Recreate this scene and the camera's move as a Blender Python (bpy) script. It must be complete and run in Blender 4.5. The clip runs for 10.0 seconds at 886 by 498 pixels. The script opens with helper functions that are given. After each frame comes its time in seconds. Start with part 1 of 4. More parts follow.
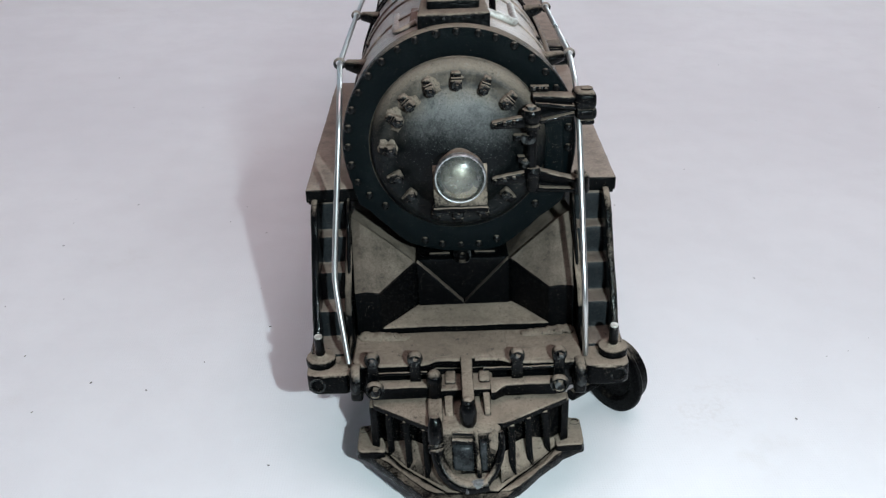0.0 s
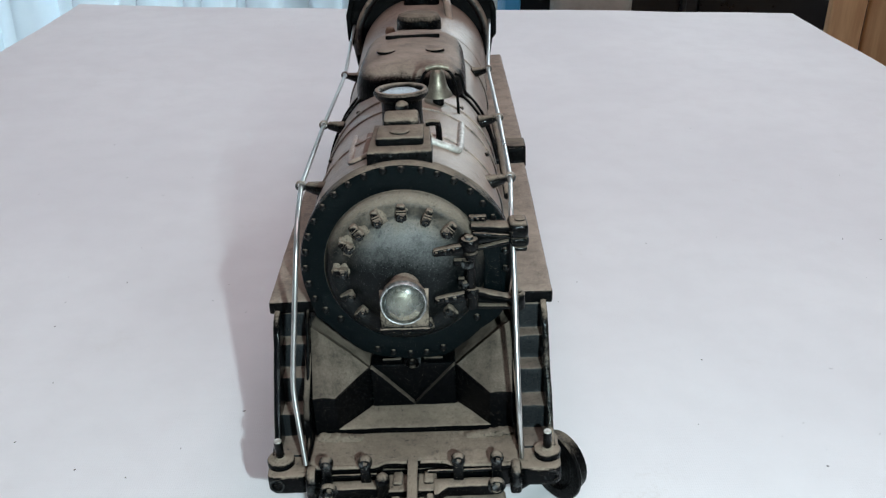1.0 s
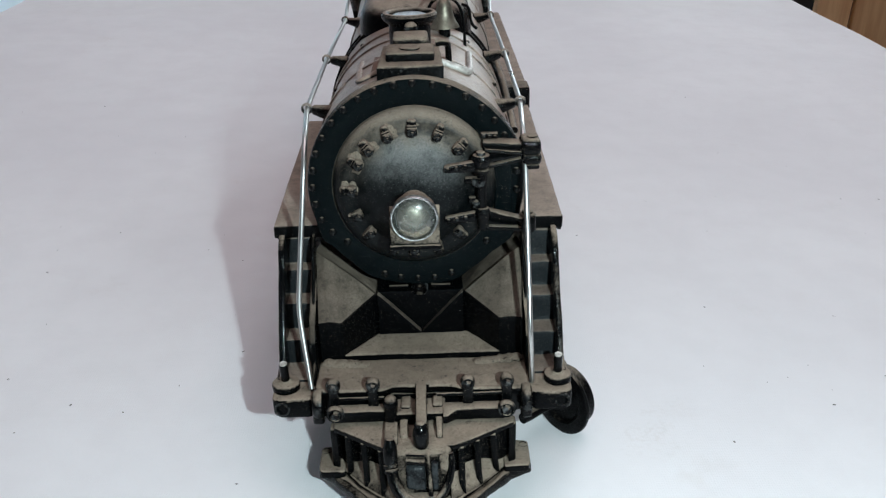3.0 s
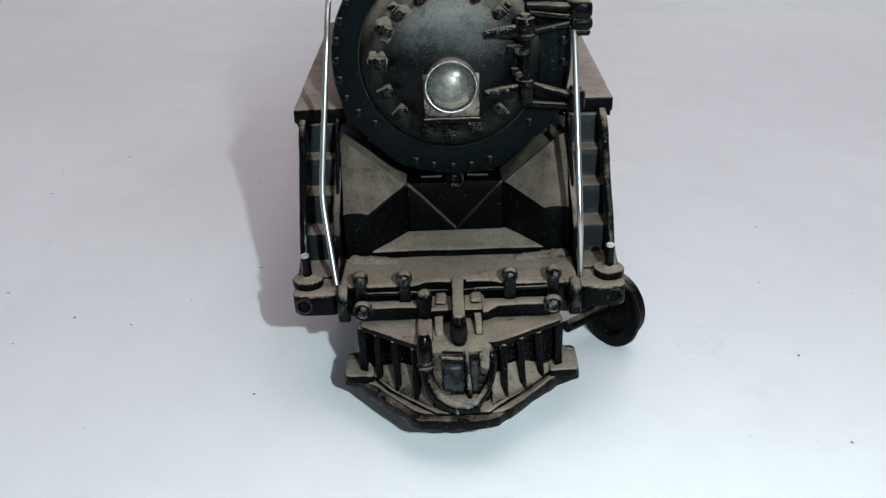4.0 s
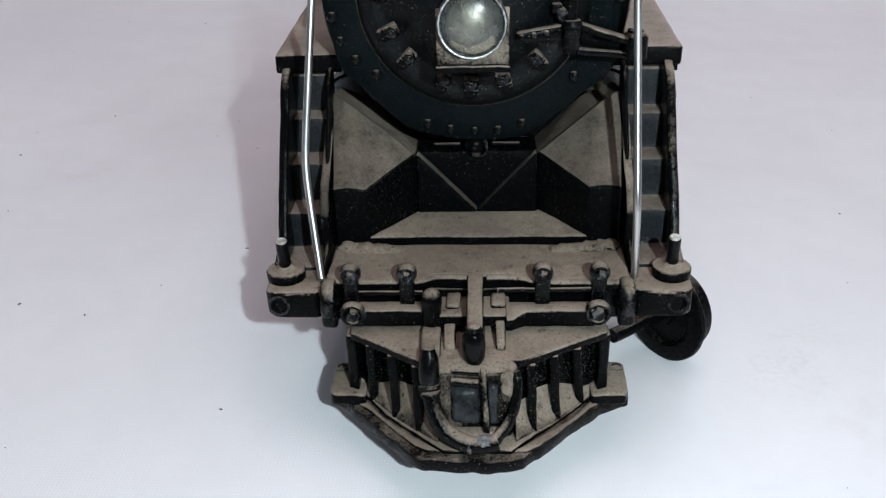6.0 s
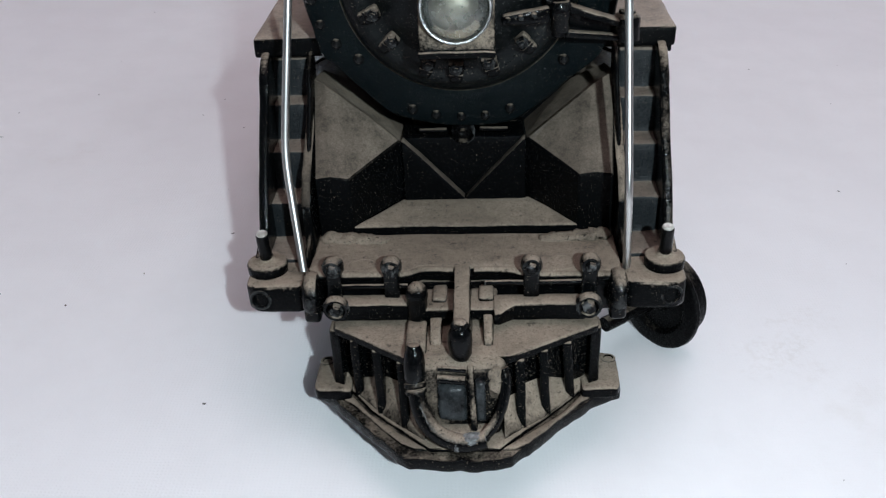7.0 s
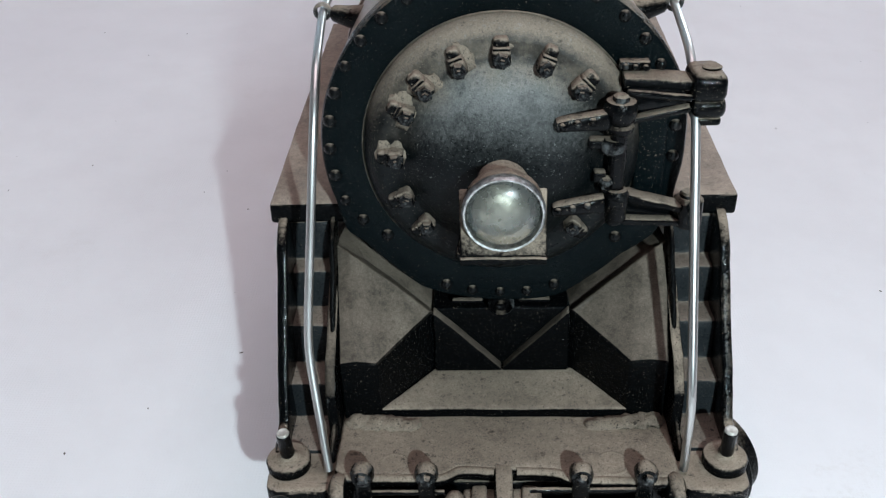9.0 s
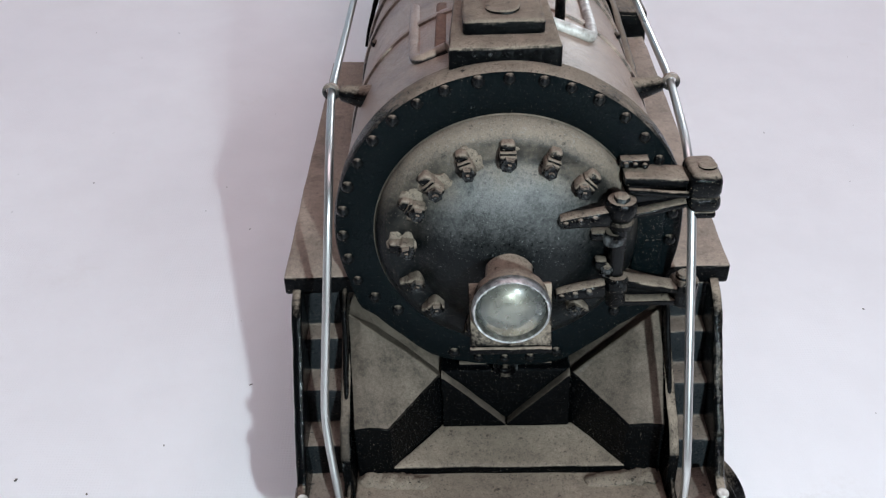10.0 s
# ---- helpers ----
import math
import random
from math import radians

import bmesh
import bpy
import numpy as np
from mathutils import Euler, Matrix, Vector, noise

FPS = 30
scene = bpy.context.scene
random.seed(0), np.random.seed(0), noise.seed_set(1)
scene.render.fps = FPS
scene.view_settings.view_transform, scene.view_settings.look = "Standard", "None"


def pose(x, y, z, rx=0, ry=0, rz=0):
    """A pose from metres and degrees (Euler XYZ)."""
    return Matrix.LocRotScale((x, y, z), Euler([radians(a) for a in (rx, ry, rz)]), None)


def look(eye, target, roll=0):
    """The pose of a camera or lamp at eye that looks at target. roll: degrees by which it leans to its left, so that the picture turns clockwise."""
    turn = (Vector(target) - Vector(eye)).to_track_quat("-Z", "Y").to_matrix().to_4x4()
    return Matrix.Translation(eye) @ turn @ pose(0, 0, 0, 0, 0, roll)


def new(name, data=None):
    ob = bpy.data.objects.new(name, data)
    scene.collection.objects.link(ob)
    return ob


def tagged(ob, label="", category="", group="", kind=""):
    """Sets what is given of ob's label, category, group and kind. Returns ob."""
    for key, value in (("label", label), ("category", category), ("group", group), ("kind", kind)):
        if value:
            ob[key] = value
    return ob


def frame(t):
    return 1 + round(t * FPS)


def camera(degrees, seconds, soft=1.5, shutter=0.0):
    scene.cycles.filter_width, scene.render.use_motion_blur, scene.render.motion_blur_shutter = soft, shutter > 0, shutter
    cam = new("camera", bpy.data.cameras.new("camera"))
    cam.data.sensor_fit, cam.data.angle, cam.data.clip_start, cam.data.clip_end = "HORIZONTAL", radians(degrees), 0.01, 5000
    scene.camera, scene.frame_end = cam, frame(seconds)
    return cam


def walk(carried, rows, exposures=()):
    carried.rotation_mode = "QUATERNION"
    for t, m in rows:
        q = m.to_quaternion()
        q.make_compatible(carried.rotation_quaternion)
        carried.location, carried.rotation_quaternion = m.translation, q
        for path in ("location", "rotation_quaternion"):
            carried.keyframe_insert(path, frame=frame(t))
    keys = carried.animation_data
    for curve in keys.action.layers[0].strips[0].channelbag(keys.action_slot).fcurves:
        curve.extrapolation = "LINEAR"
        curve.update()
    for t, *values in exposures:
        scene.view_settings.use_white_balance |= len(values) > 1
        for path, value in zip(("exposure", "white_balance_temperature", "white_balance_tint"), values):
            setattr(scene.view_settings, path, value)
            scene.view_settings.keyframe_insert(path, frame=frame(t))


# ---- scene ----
cam = camera(52.00, 10.0, soft=1.3)
ROWS = [
    (0.0, -0.00371, -0.17308, 0.11813, 64.962, 0.100, -2.695),
    (0.5, 0.00851, -0.17658, 0.12515, 66.076, 0.586, -2.714),
    (1.0, 0.00978, -0.18111, 0.14384, 66.147, 0.435, -2.826),
    (1.5, 0.00702, -0.18001, 0.15170, 66.063, 0.135, -2.863),
    (2.0, 0.00804, -0.18413, 0.14710, 66.120, 0.078, -2.813),
    (2.2, 0.00823, -0.18648, 0.14623, 66.135, 0.048, -2.725),
    (3.3, 0.00187, -0.18343, 0.11909, 66.088, -0.891, -1.876),
    (3.5, 0.00380, -0.18248, 0.11508, 65.326, 0.114, -2.614),
    (4.0, -0.00201, -0.17534, 0.10017, 65.327, 0.328, -2.542),
    (4.5, -0.00962, -0.15146, 0.09531, 65.178, 1.987, -2.723),
    (5.0, -0.00651, -0.13405, 0.09152, 66.206, 3.528, -2.970),
    (5.5, -0.00496, -0.13797, 0.08997, 65.142, 2.893, -2.580),
    (5.7, -0.00017, -0.13994, 0.08601, 64.667, 3.006, -2.176),
    (6.8, 0.00200, -0.13356, 0.08673, 61.292, 2.481, -2.389),
    (7.0, 0.00268, -0.13329, 0.08725, 61.509, 2.848, -2.639),
    (7.5, -0.00153, -0.12816, 0.08837, 61.607, 2.730, -2.572),
    (8.0, -0.00745, -0.12099, 0.09560, 60.603, 2.505, -2.368),
    (8.5, -0.00485, -0.11138, 0.10387, 59.735, 2.294, -2.364),
    (9.0, -0.00362, -0.10680, 0.10890, 59.215, 2.315, -2.439),
    (9.5, -0.00318, -0.10708, 0.12144, 57.695, 1.551, -2.293),
    (10.0, -0.00595, -0.10229, 0.12740, 55.836, 1.468, -2.632),
]
# The table is the level z = 0; the locomotive leans a little on it.
REST = pose(0, 0, 0.00636, -2.75, 0, 0) @ pose(0, 0, 0, 0, -3.25, 0)
walk(cam, [(t, REST @ pose(x, y, z, 0, 0, yaw) @ pose(0, 0, 0, rx, 0, 0) @ pose(0, 0, 0, 0, 0, roll)) for t, x, y, z, rx, yaw, roll in ROWS],
     [(0.0, -0.25, 6500, 8), (1.0, -0.22, 6450, 4), (2.2, -0.20, 6500, 6), (3.5, -0.41, 6500, 5), (4.2, -0.40, 6500, 6), (5.0, -0.24, 6500, 8), (5.6, -0.32, 6550, 10), (7.3, -0.38, 6550, 12), (9.0, -0.14, 6450, 8), (10.0, -0.08, 6500, 11)])

# ---- world and lights ----
world = bpy.data.worlds.new("world")
scene.world = world
world.use_nodes = True
world.node_tree.nodes["Background"].inputs[0].default_value = (0.75, 0.85, 1.0, 1)
world.node_tree.nodes["Background"].inputs[1].default_value = 0.3


def area(name, eye, target, sx, sy, watts, colour):
    d = bpy.data.lights.new(name, "AREA")
    d.shape, d.size, d.size_y, d.energy, d.color = "RECTANGLE", sx, sy, watts, colour
    ob = new(name, d)
    ob.matrix_world = look(eye, target)
    return ob


area("key_lamp", (0.042, -0.204, 0.155), (0.0, 0.02, 0.03), 0.005, 0.005, 0.80, (0.74, 0.90, 0.965))
area("window_light", (1.00, 2.24, 0.80), (1.00, 0.0, 0.74), 0.88, 0.78, 27.0, (0.82, 0.92, 1.0))
# unseen lamp added behind the curtain to brighten it and the far cloth
area("curtain_backlight", (-0.80, 2.24, 0.25), (-0.80, 0.0, 0.25), 1.08, 1.86, 42.0, (0.86, 0.94, 1.0))
# added pinkish fill for the room's ambient light; no ceiling lamp is seen
area("room_fill", (0.1, 0.12, 1.62), (0.1, 0.12, 0.0), 1.3, 1.3, 13.2, (1.0, 0.81, 0.872))

# ---- materials ----
MM = 0.001


def nodes_of(name):
    m = bpy.data.materials.new(name)
    m.use_nodes = True
    t = m.node_tree
    return m, t, t.nodes["Principled BSDF"]


def add(t, kind, **values):
    n = t.nodes.new(kind)
    for k, v in values.items():
        n.inputs[k].default_value = v
    return n


def noise_of(t, scale, detail=4.0, rough=0.6, coord=None):
    n = add(t, "ShaderNodeTexNoise", Scale=scale, Detail=detail, Roughness=rough)
    if coord:
        t.links.new(coord, n.inputs["Vector"])
    return n.outputs["Fac"]


def maths(t, op, a, b=0.0, clamp=False):
    n = t.nodes.new("ShaderNodeMath")
    n.operation, n.use_clamp = op, clamp
    for i, v in enumerate((a, b)):
        if hasattr(v, "is_linked"):
            t.links.new(v, n.inputs[i])
        else:
            n.inputs[i].default_value = v
    return n.outputs[0]


def span(t, v, lo, hi, a=0.0, b=1.0, smooth=True):
    n = t.nodes.new("ShaderNodeMapRange")
    n.interpolation_type = "SMOOTHSTEP" if smooth else "LINEAR"
    t.links.new(v, n.inputs[0])
    for i, x in enumerate((lo, hi, a, b)):
        n.inputs[i + 1].default_value = x
    return n.outputs[0]


def blend(t, f, a, b):
    n = t.nodes.new("ShaderNodeMix")
    n.data_type = "RGBA"
    if hasattr(f, "is_linked"):
        t.links.new(f, n.inputs[0])
    else:
        n.inputs[0].default_value = f
    for i, v in ((6, a), (7, b)):
        if hasattr(v, "is_linked"):
            t.links.new(v, n.inputs[i])
        else:
            n.inputs[i].default_value = (*v, 1)
    return n.outputs[2]


def bump(t, bsdf, height, strength, distance):
    b = add(t, "ShaderNodeBump", Strength=strength, Distance=distance)
    t.links.new(height, b.inputs["Height"])
    t.links.new(b.outputs[0], bsdf.inputs["Normal"])


def dusty(name, lo, hi, dust=(0.248, 0.201, 0.156), base=(0.0011, 0.0013, 0.0015), gloss=0.16, cover=1.0, specks=0.66, matt=0.8, spec=0.05, lumps=1.1, edge=None, ragged_by=0.55, grit=0.45, pitted=1.0, rubbed=0.5, fray=0.42):
    """Black enamel on a casting, with brown-grey dust lying on what faces up."""
    m, t, b = nodes_of(name)
    at = t.nodes.new("ShaderNodeTexCoord").outputs["Object"]
    up = t.nodes.new("ShaderNodeSeparateXYZ")
    shape = t.nodes.new("ShaderNodeNewGeometry")
    t.links.new(shape.outputs["Normal"], up.inputs[0])
    coarse = noise_of(t, 260, 5, 0.62, at)
    fine = noise_of(t, 2300, 3, 0.7, at)
    grain = noise_of(t, 6500, 2, 0.6, at)
    ragged = maths(t, "ADD", up.outputs[2], maths(t, "MULTIPLY", maths(t, "SUBTRACT", coarse, 0.5), ragged_by))
    ragged = maths(t, "ADD", ragged, maths(t, "MULTIPLY", maths(t, "SUBTRACT", fine, 0.5), fray))
    lie = maths(t, "MULTIPLY", span(t, ragged, lo, hi), cover)
    worn = span(t, maths(t, "ADD", coarse, maths(t, "MULTIPLY", fine, 0.3)), 0.40, 0.66, 0.72, 1.0)
    lie = maths(t, "MULTIPLY", lie, worn)
    pits = span(t, noise_of(t, 3600, 3, 0.75, at), 0.33, 0.45, 1.0 - 0.8 * pitted, 1.0)
    lie = maths(t, "MULTIPLY", lie, pits)
    chips = span(t, noise_of(t, 780, 6, 0.72, at), 0.345, 0.40, 1.0 - 0.85 * pitted, 1.0)
    lie = maths(t, "MULTIPLY", lie, chips)
    flecks = maths(t, "MULTIPLY", span(t, noise_of(t, 3700, 3, 0.7, at), specks, specks + 0.05), 0.7)
    lie = maths(t, "MAXIMUM", lie, flecks)
    wide = span(t, noise_of(t, 55, 4, 0.6, at), 0.32, 0.68, 0.78, 1.18)
    lay = t.nodes.new("ShaderNodeVectorMath")
    lay.operation = "SCALE"
    t.links.new(blend(t, coarse, tuple(c * 0.80 for c in dust), tuple(c * 1.22 for c in dust)), lay.inputs[0])
    t.links.new(wide, lay.inputs["Scale"])
    tone = lay.outputs[0]
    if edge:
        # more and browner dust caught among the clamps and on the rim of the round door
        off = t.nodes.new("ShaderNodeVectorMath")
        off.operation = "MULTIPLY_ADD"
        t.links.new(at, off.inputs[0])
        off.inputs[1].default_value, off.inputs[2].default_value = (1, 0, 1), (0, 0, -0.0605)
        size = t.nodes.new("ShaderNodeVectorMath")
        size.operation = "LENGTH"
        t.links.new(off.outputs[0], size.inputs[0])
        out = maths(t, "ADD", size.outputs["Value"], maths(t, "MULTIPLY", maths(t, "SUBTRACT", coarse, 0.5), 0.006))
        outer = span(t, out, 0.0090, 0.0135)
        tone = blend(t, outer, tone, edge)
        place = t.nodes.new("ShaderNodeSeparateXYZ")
        # this dust thickens with height above the door's middle
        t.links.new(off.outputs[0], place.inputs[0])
        by_height = span(t, maths(t, "ADD", place.outputs[2], maths(t, "MULTIPLY", maths(t, "SUBTRACT", coarse, 0.5), 0.012)), 0.0, 0.016, 0.0, 0.6)
        caught = maths(t, "MULTIPLY", maths(t, "MULTIPLY", outer, maths(t, "MAXIMUM", span(t, ragged, 0.10, 0.80), by_height)), span(t, noise_of(t, 130, 4, 0.65, at), 0.36, 0.62, 0.15, 0.95))
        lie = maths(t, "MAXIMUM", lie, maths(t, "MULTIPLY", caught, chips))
    clump = noise_of(t, 1300, 4, 0.7, at)
    tone = blend(t, span(t, clump, 0.30, 0.50, 0.42, 0.0), tone, tuple(c * 0.45 for c in dust))
    tone = blend(t, span(t, clump, 0.56, 0.72, 0.0, 0.35), tone, tuple(min(0.8, c * 1.6) for c in dust))
    tone = blend(t, span(t, grain, 0.36, 0.56, 0.34, 0.0), tone, tuple(c * 0.38 for c in dust))
    tone = blend(t, span(t, grain, 0.62, 0.76, 0.0, 0.6), tone, tuple(min(0.8, c * 1.75) for c in dust))
    enamel = blend(t, coarse, base, tuple(c * 1.7 for c in base))
    # patchy grey painted on ridges in place of lamp glints; rubbed sets its strength
    ridge = span(t, shape.outputs["Pointiness"], 0.555, 0.62)
    edge_glint = maths(t, "MULTIPLY", ridge, span(t, noise_of(t, 420, 4, 0.7, at), 0.46, 0.64, 0.0, rubbed))
    enamel = blend(t, edge_glint, enamel, (0.16, 0.165, 0.165))
    t.links.new(blend(t, lie, enamel, tone), b.inputs["Base Color"])
    shine = span(t, fine, 0.3, 0.7, max(0.04, gloss - 0.08), gloss + 0.14)
    rough = t.nodes.new("ShaderNodeMix")
    t.links.new(lie, rough.inputs[0])
    t.links.new(shine, rough.inputs[2])
    rough.inputs[3].default_value = matt
    t.links.new(rough.outputs[0], b.inputs["Roughness"])
    b.inputs["Specular IOR Level"].default_value = spec
    cast = maths(t, "MULTIPLY", noise_of(t, 700, 3, 0.55, at), lumps)
    bump(t, b, maths(t, "ADD", maths(t, "ADD", fine, cast), maths(t, "MULTIPLY", maths(t, "ADD", grain, clump), 0.7)), grit, 0.0002)
    return m


def plain(name, lo, hi, scale, rough, metal=0.0, relief=0.0, spec=0.5):
    m, t, b = nodes_of(name)
    at = t.nodes.new("ShaderNodeTexCoord").outputs["Object"]
    n = noise_of(t, scale, 5, 0.6, at)
    t.links.new(blend(t, span(t, n, 0.3, 0.7), lo, hi), b.inputs["Base Color"])
    t.links.new(span(t, noise_of(t, scale * 5, 3, 0.6, at), 0.3, 0.7, rough * 0.75, min(1, rough * 1.3)), b.inputs["Roughness"])
    b.inputs["Metallic"].default_value = metal
    b.inputs["Specular IOR Level"].default_value = spec
    if relief:
        bump(t, b, noise_of(t, scale * 3, 4, 0.6, at), 0.5, relief)
    return m


CAST = dusty("dusty_black_casting", 0.28, 0.58, pitted=0.7)
RIB = dusty("dusty_ribs", 0.34, 0.86, specks=0.635)
HEAP = dusty("loose_dust", -0.7, 0.3, dust=(0.222, 0.180, 0.140), cover=0.95)
CAP = dusty("part_dusted_casting", 0.50, 0.95, gloss=0.04, specks=0.64, spec=0.10, grit=0.25, rubbed=0.4)
BOILER = dusty("dusty_boiler", 0.0, 0.34, dust=(0.325, 0.243, 0.190), gloss=0.30, matt=0.38, spec=0.45, pitted=0.25)
DOME = dusty("dusty_dome", 0.46, 0.84, dust=(0.315, 0.252, 0.204), matt=0.6, ragged_by=0.3, pitted=0.3)
FACE = dusty("front_plate_enamel", 0.58, 0.9, base=(0.001, 0.0023, 0.0028), gloss=0.12, specks=0.645, spec=0.05, grit=0.75, rubbed=0.0)
CLAMP = dusty("dusted_clamps", 0.16, 0.70, gloss=0.05, specks=0.65, spec=0.10, rubbed=0.2)
SLID = dusty("slid_dust", 0.12, 0.62, specks=0.62, ragged_by=0.9)
EDGE = dusty("chipped_black_edge", 0.80, 1.35, specks=0.63, ragged_by=1.1, gloss=0.10, spec=0.07)
BARE = dusty("dustless_black_iron", 2.0, 3.0, specks=0.65)
# dome's grey tone is thin dust plus the lamp's broad sheen, painted in
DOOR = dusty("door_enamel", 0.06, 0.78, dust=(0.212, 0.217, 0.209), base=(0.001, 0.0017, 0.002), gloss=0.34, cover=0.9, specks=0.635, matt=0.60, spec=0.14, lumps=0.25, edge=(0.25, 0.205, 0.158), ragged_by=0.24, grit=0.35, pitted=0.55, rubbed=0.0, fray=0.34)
STEP = dusty("step_enamel", 0.42, 0.80, dust=(0.195, 0.157, 0.127), base=(0.009, 0.0108, 0.012), gloss=0.3, specks=0.64, spec=0.14)
SADDLE = dusty("saddle_dust", 0.40, 0.98, dust=(0.192, 0.156, 0.123), specks=0.65, ragged_by=0.2, pitted=0.15, fray=0.2)
BLACK = dusty("glossy_black_iron", 0.70, 1.0, gloss=0.03, specks=0.66, spec=0.12, rubbed=0.6, grit=0.22)
UNDER = dusty("dull_black_running_gear", 0.75, 1.2, base=(0.0013, 0.0013, 0.0014), gloss=0.22, specks=0.72)
WIRE = plain("bright_steel_wire", (0.42, 0.415, 0.40), (0.54, 0.54, 0.53), 8, 0.36, 1.0)
NICKEL = plain("tarnished_nickel", (0.20, 0.18, 0.14), (0.33, 0.30, 0.24), 500, 0.5, 1.0)
DISH = plain("dull_silver", (0.12, 0.116, 0.096), (0.36, 0.345, 0.295), 320, 0.42, 0.85)
RIMMETAL = plain("bezel_metal", (0.22, 0.22, 0.21), (0.62, 0.63, 0.63), 1200, 0.36, 1.0, relief=0.0002)


def lens_glass():
    m, t, b = nodes_of("lamp_lens")
    at = t.nodes.new("ShaderNodeTexCoord").outputs["Object"]
    n = noise_of(t, 150, 4, 0.6, at)
    t.links.new(blend(t, span(t, n, 0.34, 0.68), (0.50, 0.50, 0.45), (0.70, 0.70, 0.64)), b.inputs["Base Color"])
    b.inputs["Transmission Weight"].default_value = 0.93
    b.inputs["IOR"].default_value = 1.46
    t.links.new(span(t, noise_of(t, 700, 3, 0.6, at), 0.3, 0.7, 0.10, 0.34), b.inputs["Roughness"])
    b.inputs["Coat Weight"].default_value = 0.3
    b.inputs["Coat Roughness"].default_value = 0.06
    return m


LENS = lens_glass()


def cloth_material():
    m, t, b = nodes_of("white_cloth")
    at = t.nodes.new("ShaderNodeTexCoord").outputs["Object"]
    big = noise_of(t, 7, 4, 0.55, at)
    small = noise_of(t, 60, 5, 0.6, at)
    stain = span(t, noise_of(t, 22, 6, 0.7, at), 0.60, 0.78, 0.0, 0.35)
    tone = blend(t, span(t, big, 0.3, 0.7), (0.76, 0.755, 0.77), (0.82, 0.82, 0.83))
    tone = blend(t, span(t, small, 0.35, 0.7, 0.0, 0.25), tone, (0.70, 0.69, 0.70))
    tone = blend(t, stain, tone, (0.66, 0.63, 0.60))
    # two brownish smudges where something greasy stood
    for x, y, wide, much in ((0.056, 0.002, 0.011, 0.15), (0.064, 0.012, 0.009, 0.08)):
        near = t.nodes.new("ShaderNodeVectorMath")
        near.operation = "DISTANCE"
        t.links.new(at, near.inputs[0])
        near.inputs[1].default_value = (x, y, 0)
        rim_ = maths(t, "ADD", near.outputs["Value"], maths(t, "MULTIPLY", maths(t, "SUBTRACT", noise_of(t, 190, 5, 0.75, at), 0.5), 0.03))
        spot = maths(t, "MULTIPLY", span(t, rim_, 0.0, wide, much, 0.0), span(t, noise_of(t, 700, 4, 0.7, at), 0.4, 0.65))
        tone = blend(t, spot, tone, (0.42, 0.36, 0.29))
    t.links.new(tone, b.inputs["Base Color"])
    b.inputs["Roughness"].default_value = 0.75
    b.inputs["Specular IOR Level"].default_value = 0.25
    weave = []
    for turn in (0.0, 1.5708):
        mp = t.nodes.new("ShaderNodeMapping")
        mp.inputs["Rotation"].default_value = (0, 0, turn)
        t.links.new(at, mp.inputs[0])
        w = add(t, "ShaderNodeTexWave", Scale=520.0, Distortion=2.5, Detail=2.0)
        t.links.new(mp.outputs[0], w.inputs[0])
        weave.append(w.outputs["Fac"])
    h = maths(t, "ADD", maths(t, "MULTIPLY", maths(t, "MULTIPLY", weave[0], weave[1]), 0.45), maths(t, "MULTIPLY", noise_of(t, 1800, 3, 0.7, at), 1.2))
    h = maths(t, "ADD", h, maths(t, "MULTIPLY", noise_of(t, 34, 3, 0.5, at), 9.0))
    bump(t, b, h, 0.35, 0.00016)
    return m


CLOTH = cloth_material()


def wood_material(name, lo, hi):
    m, t, b = nodes_of(name)
    at = t.nodes.new("ShaderNodeTexCoord").outputs["Object"]
    mp = t.nodes.new("ShaderNodeMapping")
    mp.inputs["Scale"].default_value = (18, 18, 1.6)
    t.links.new(at, mp.inputs[0])
    n = noise_of(t, 4, 6, 0.65, mp.outputs[0])
    t.links.new(blend(t, span(t, n, 0.3, 0.7), lo, hi), b.inputs["Base Color"])
    b.inputs["Roughness"].default_value = 0.45
    bump(t, b, n, 0.2, 0.0006)
    return m


WOOD = wood_material("varnished_pine", (0.50, 0.27, 0.125), (0.70, 0.43, 0.22))
WALL = plain("painted_wall", (0.60, 0.62, 0.64), (0.68, 0.70, 0.72), 3, 0.8, relief=0.0008)
# tone of the unseen south wall, darkened so the black enamel reflects little
DIM = plain("low_reflection_wall", (0.10, 0.10, 0.105), (0.14, 0.14, 0.145), 3, 0.8, relief=0.0008)
CEIL = plain("ceiling_paint", (0.76, 0.75, 0.74), (0.82, 0.81, 0.80), 3, 0.85, relief=0.0005)
FLOOR = plain("grey_floor", (0.22, 0.21, 0.20), (0.32, 0.31, 0.30), 5, 0.5, relief=0.0005)
CURTAIN = plain("pale_blue_curtain", (0.78, 0.85, 0.89), (0.85, 0.90, 0.93), 8, 0.85, relief=0.0008)
tree = CURTAIN.node_tree
glow = add(tree, "ShaderNodeBsdfTranslucent", Color=(0.80, 0.86, 0.90, 1))
both = add(tree, "ShaderNodeMixShader", Fac=0.34)
tree.links.new(tree.nodes["Principled BSDF"].outputs[0], both.inputs[1])
tree.links.new(glow.outputs[0], both.inputs[2])
tree.links.new(both.outputs[0], tree.nodes["Material Output"].inputs["Surface"])
BLACKWOOD = plain("black_lacquer", (0.004, 0.004, 0.005), (0.012, 0.012, 0.013), 6, 0.35)
BEIGE = plain("beige_fabric", (0.34, 0.31, 0.27), (0.46, 0.43, 0.38), 40, 0.85, relief=0.0008)
BLUE = plain("blue_plastic", (0.07, 0.36, 0.66), (0.10, 0.43, 0.74), 20, 0.4)
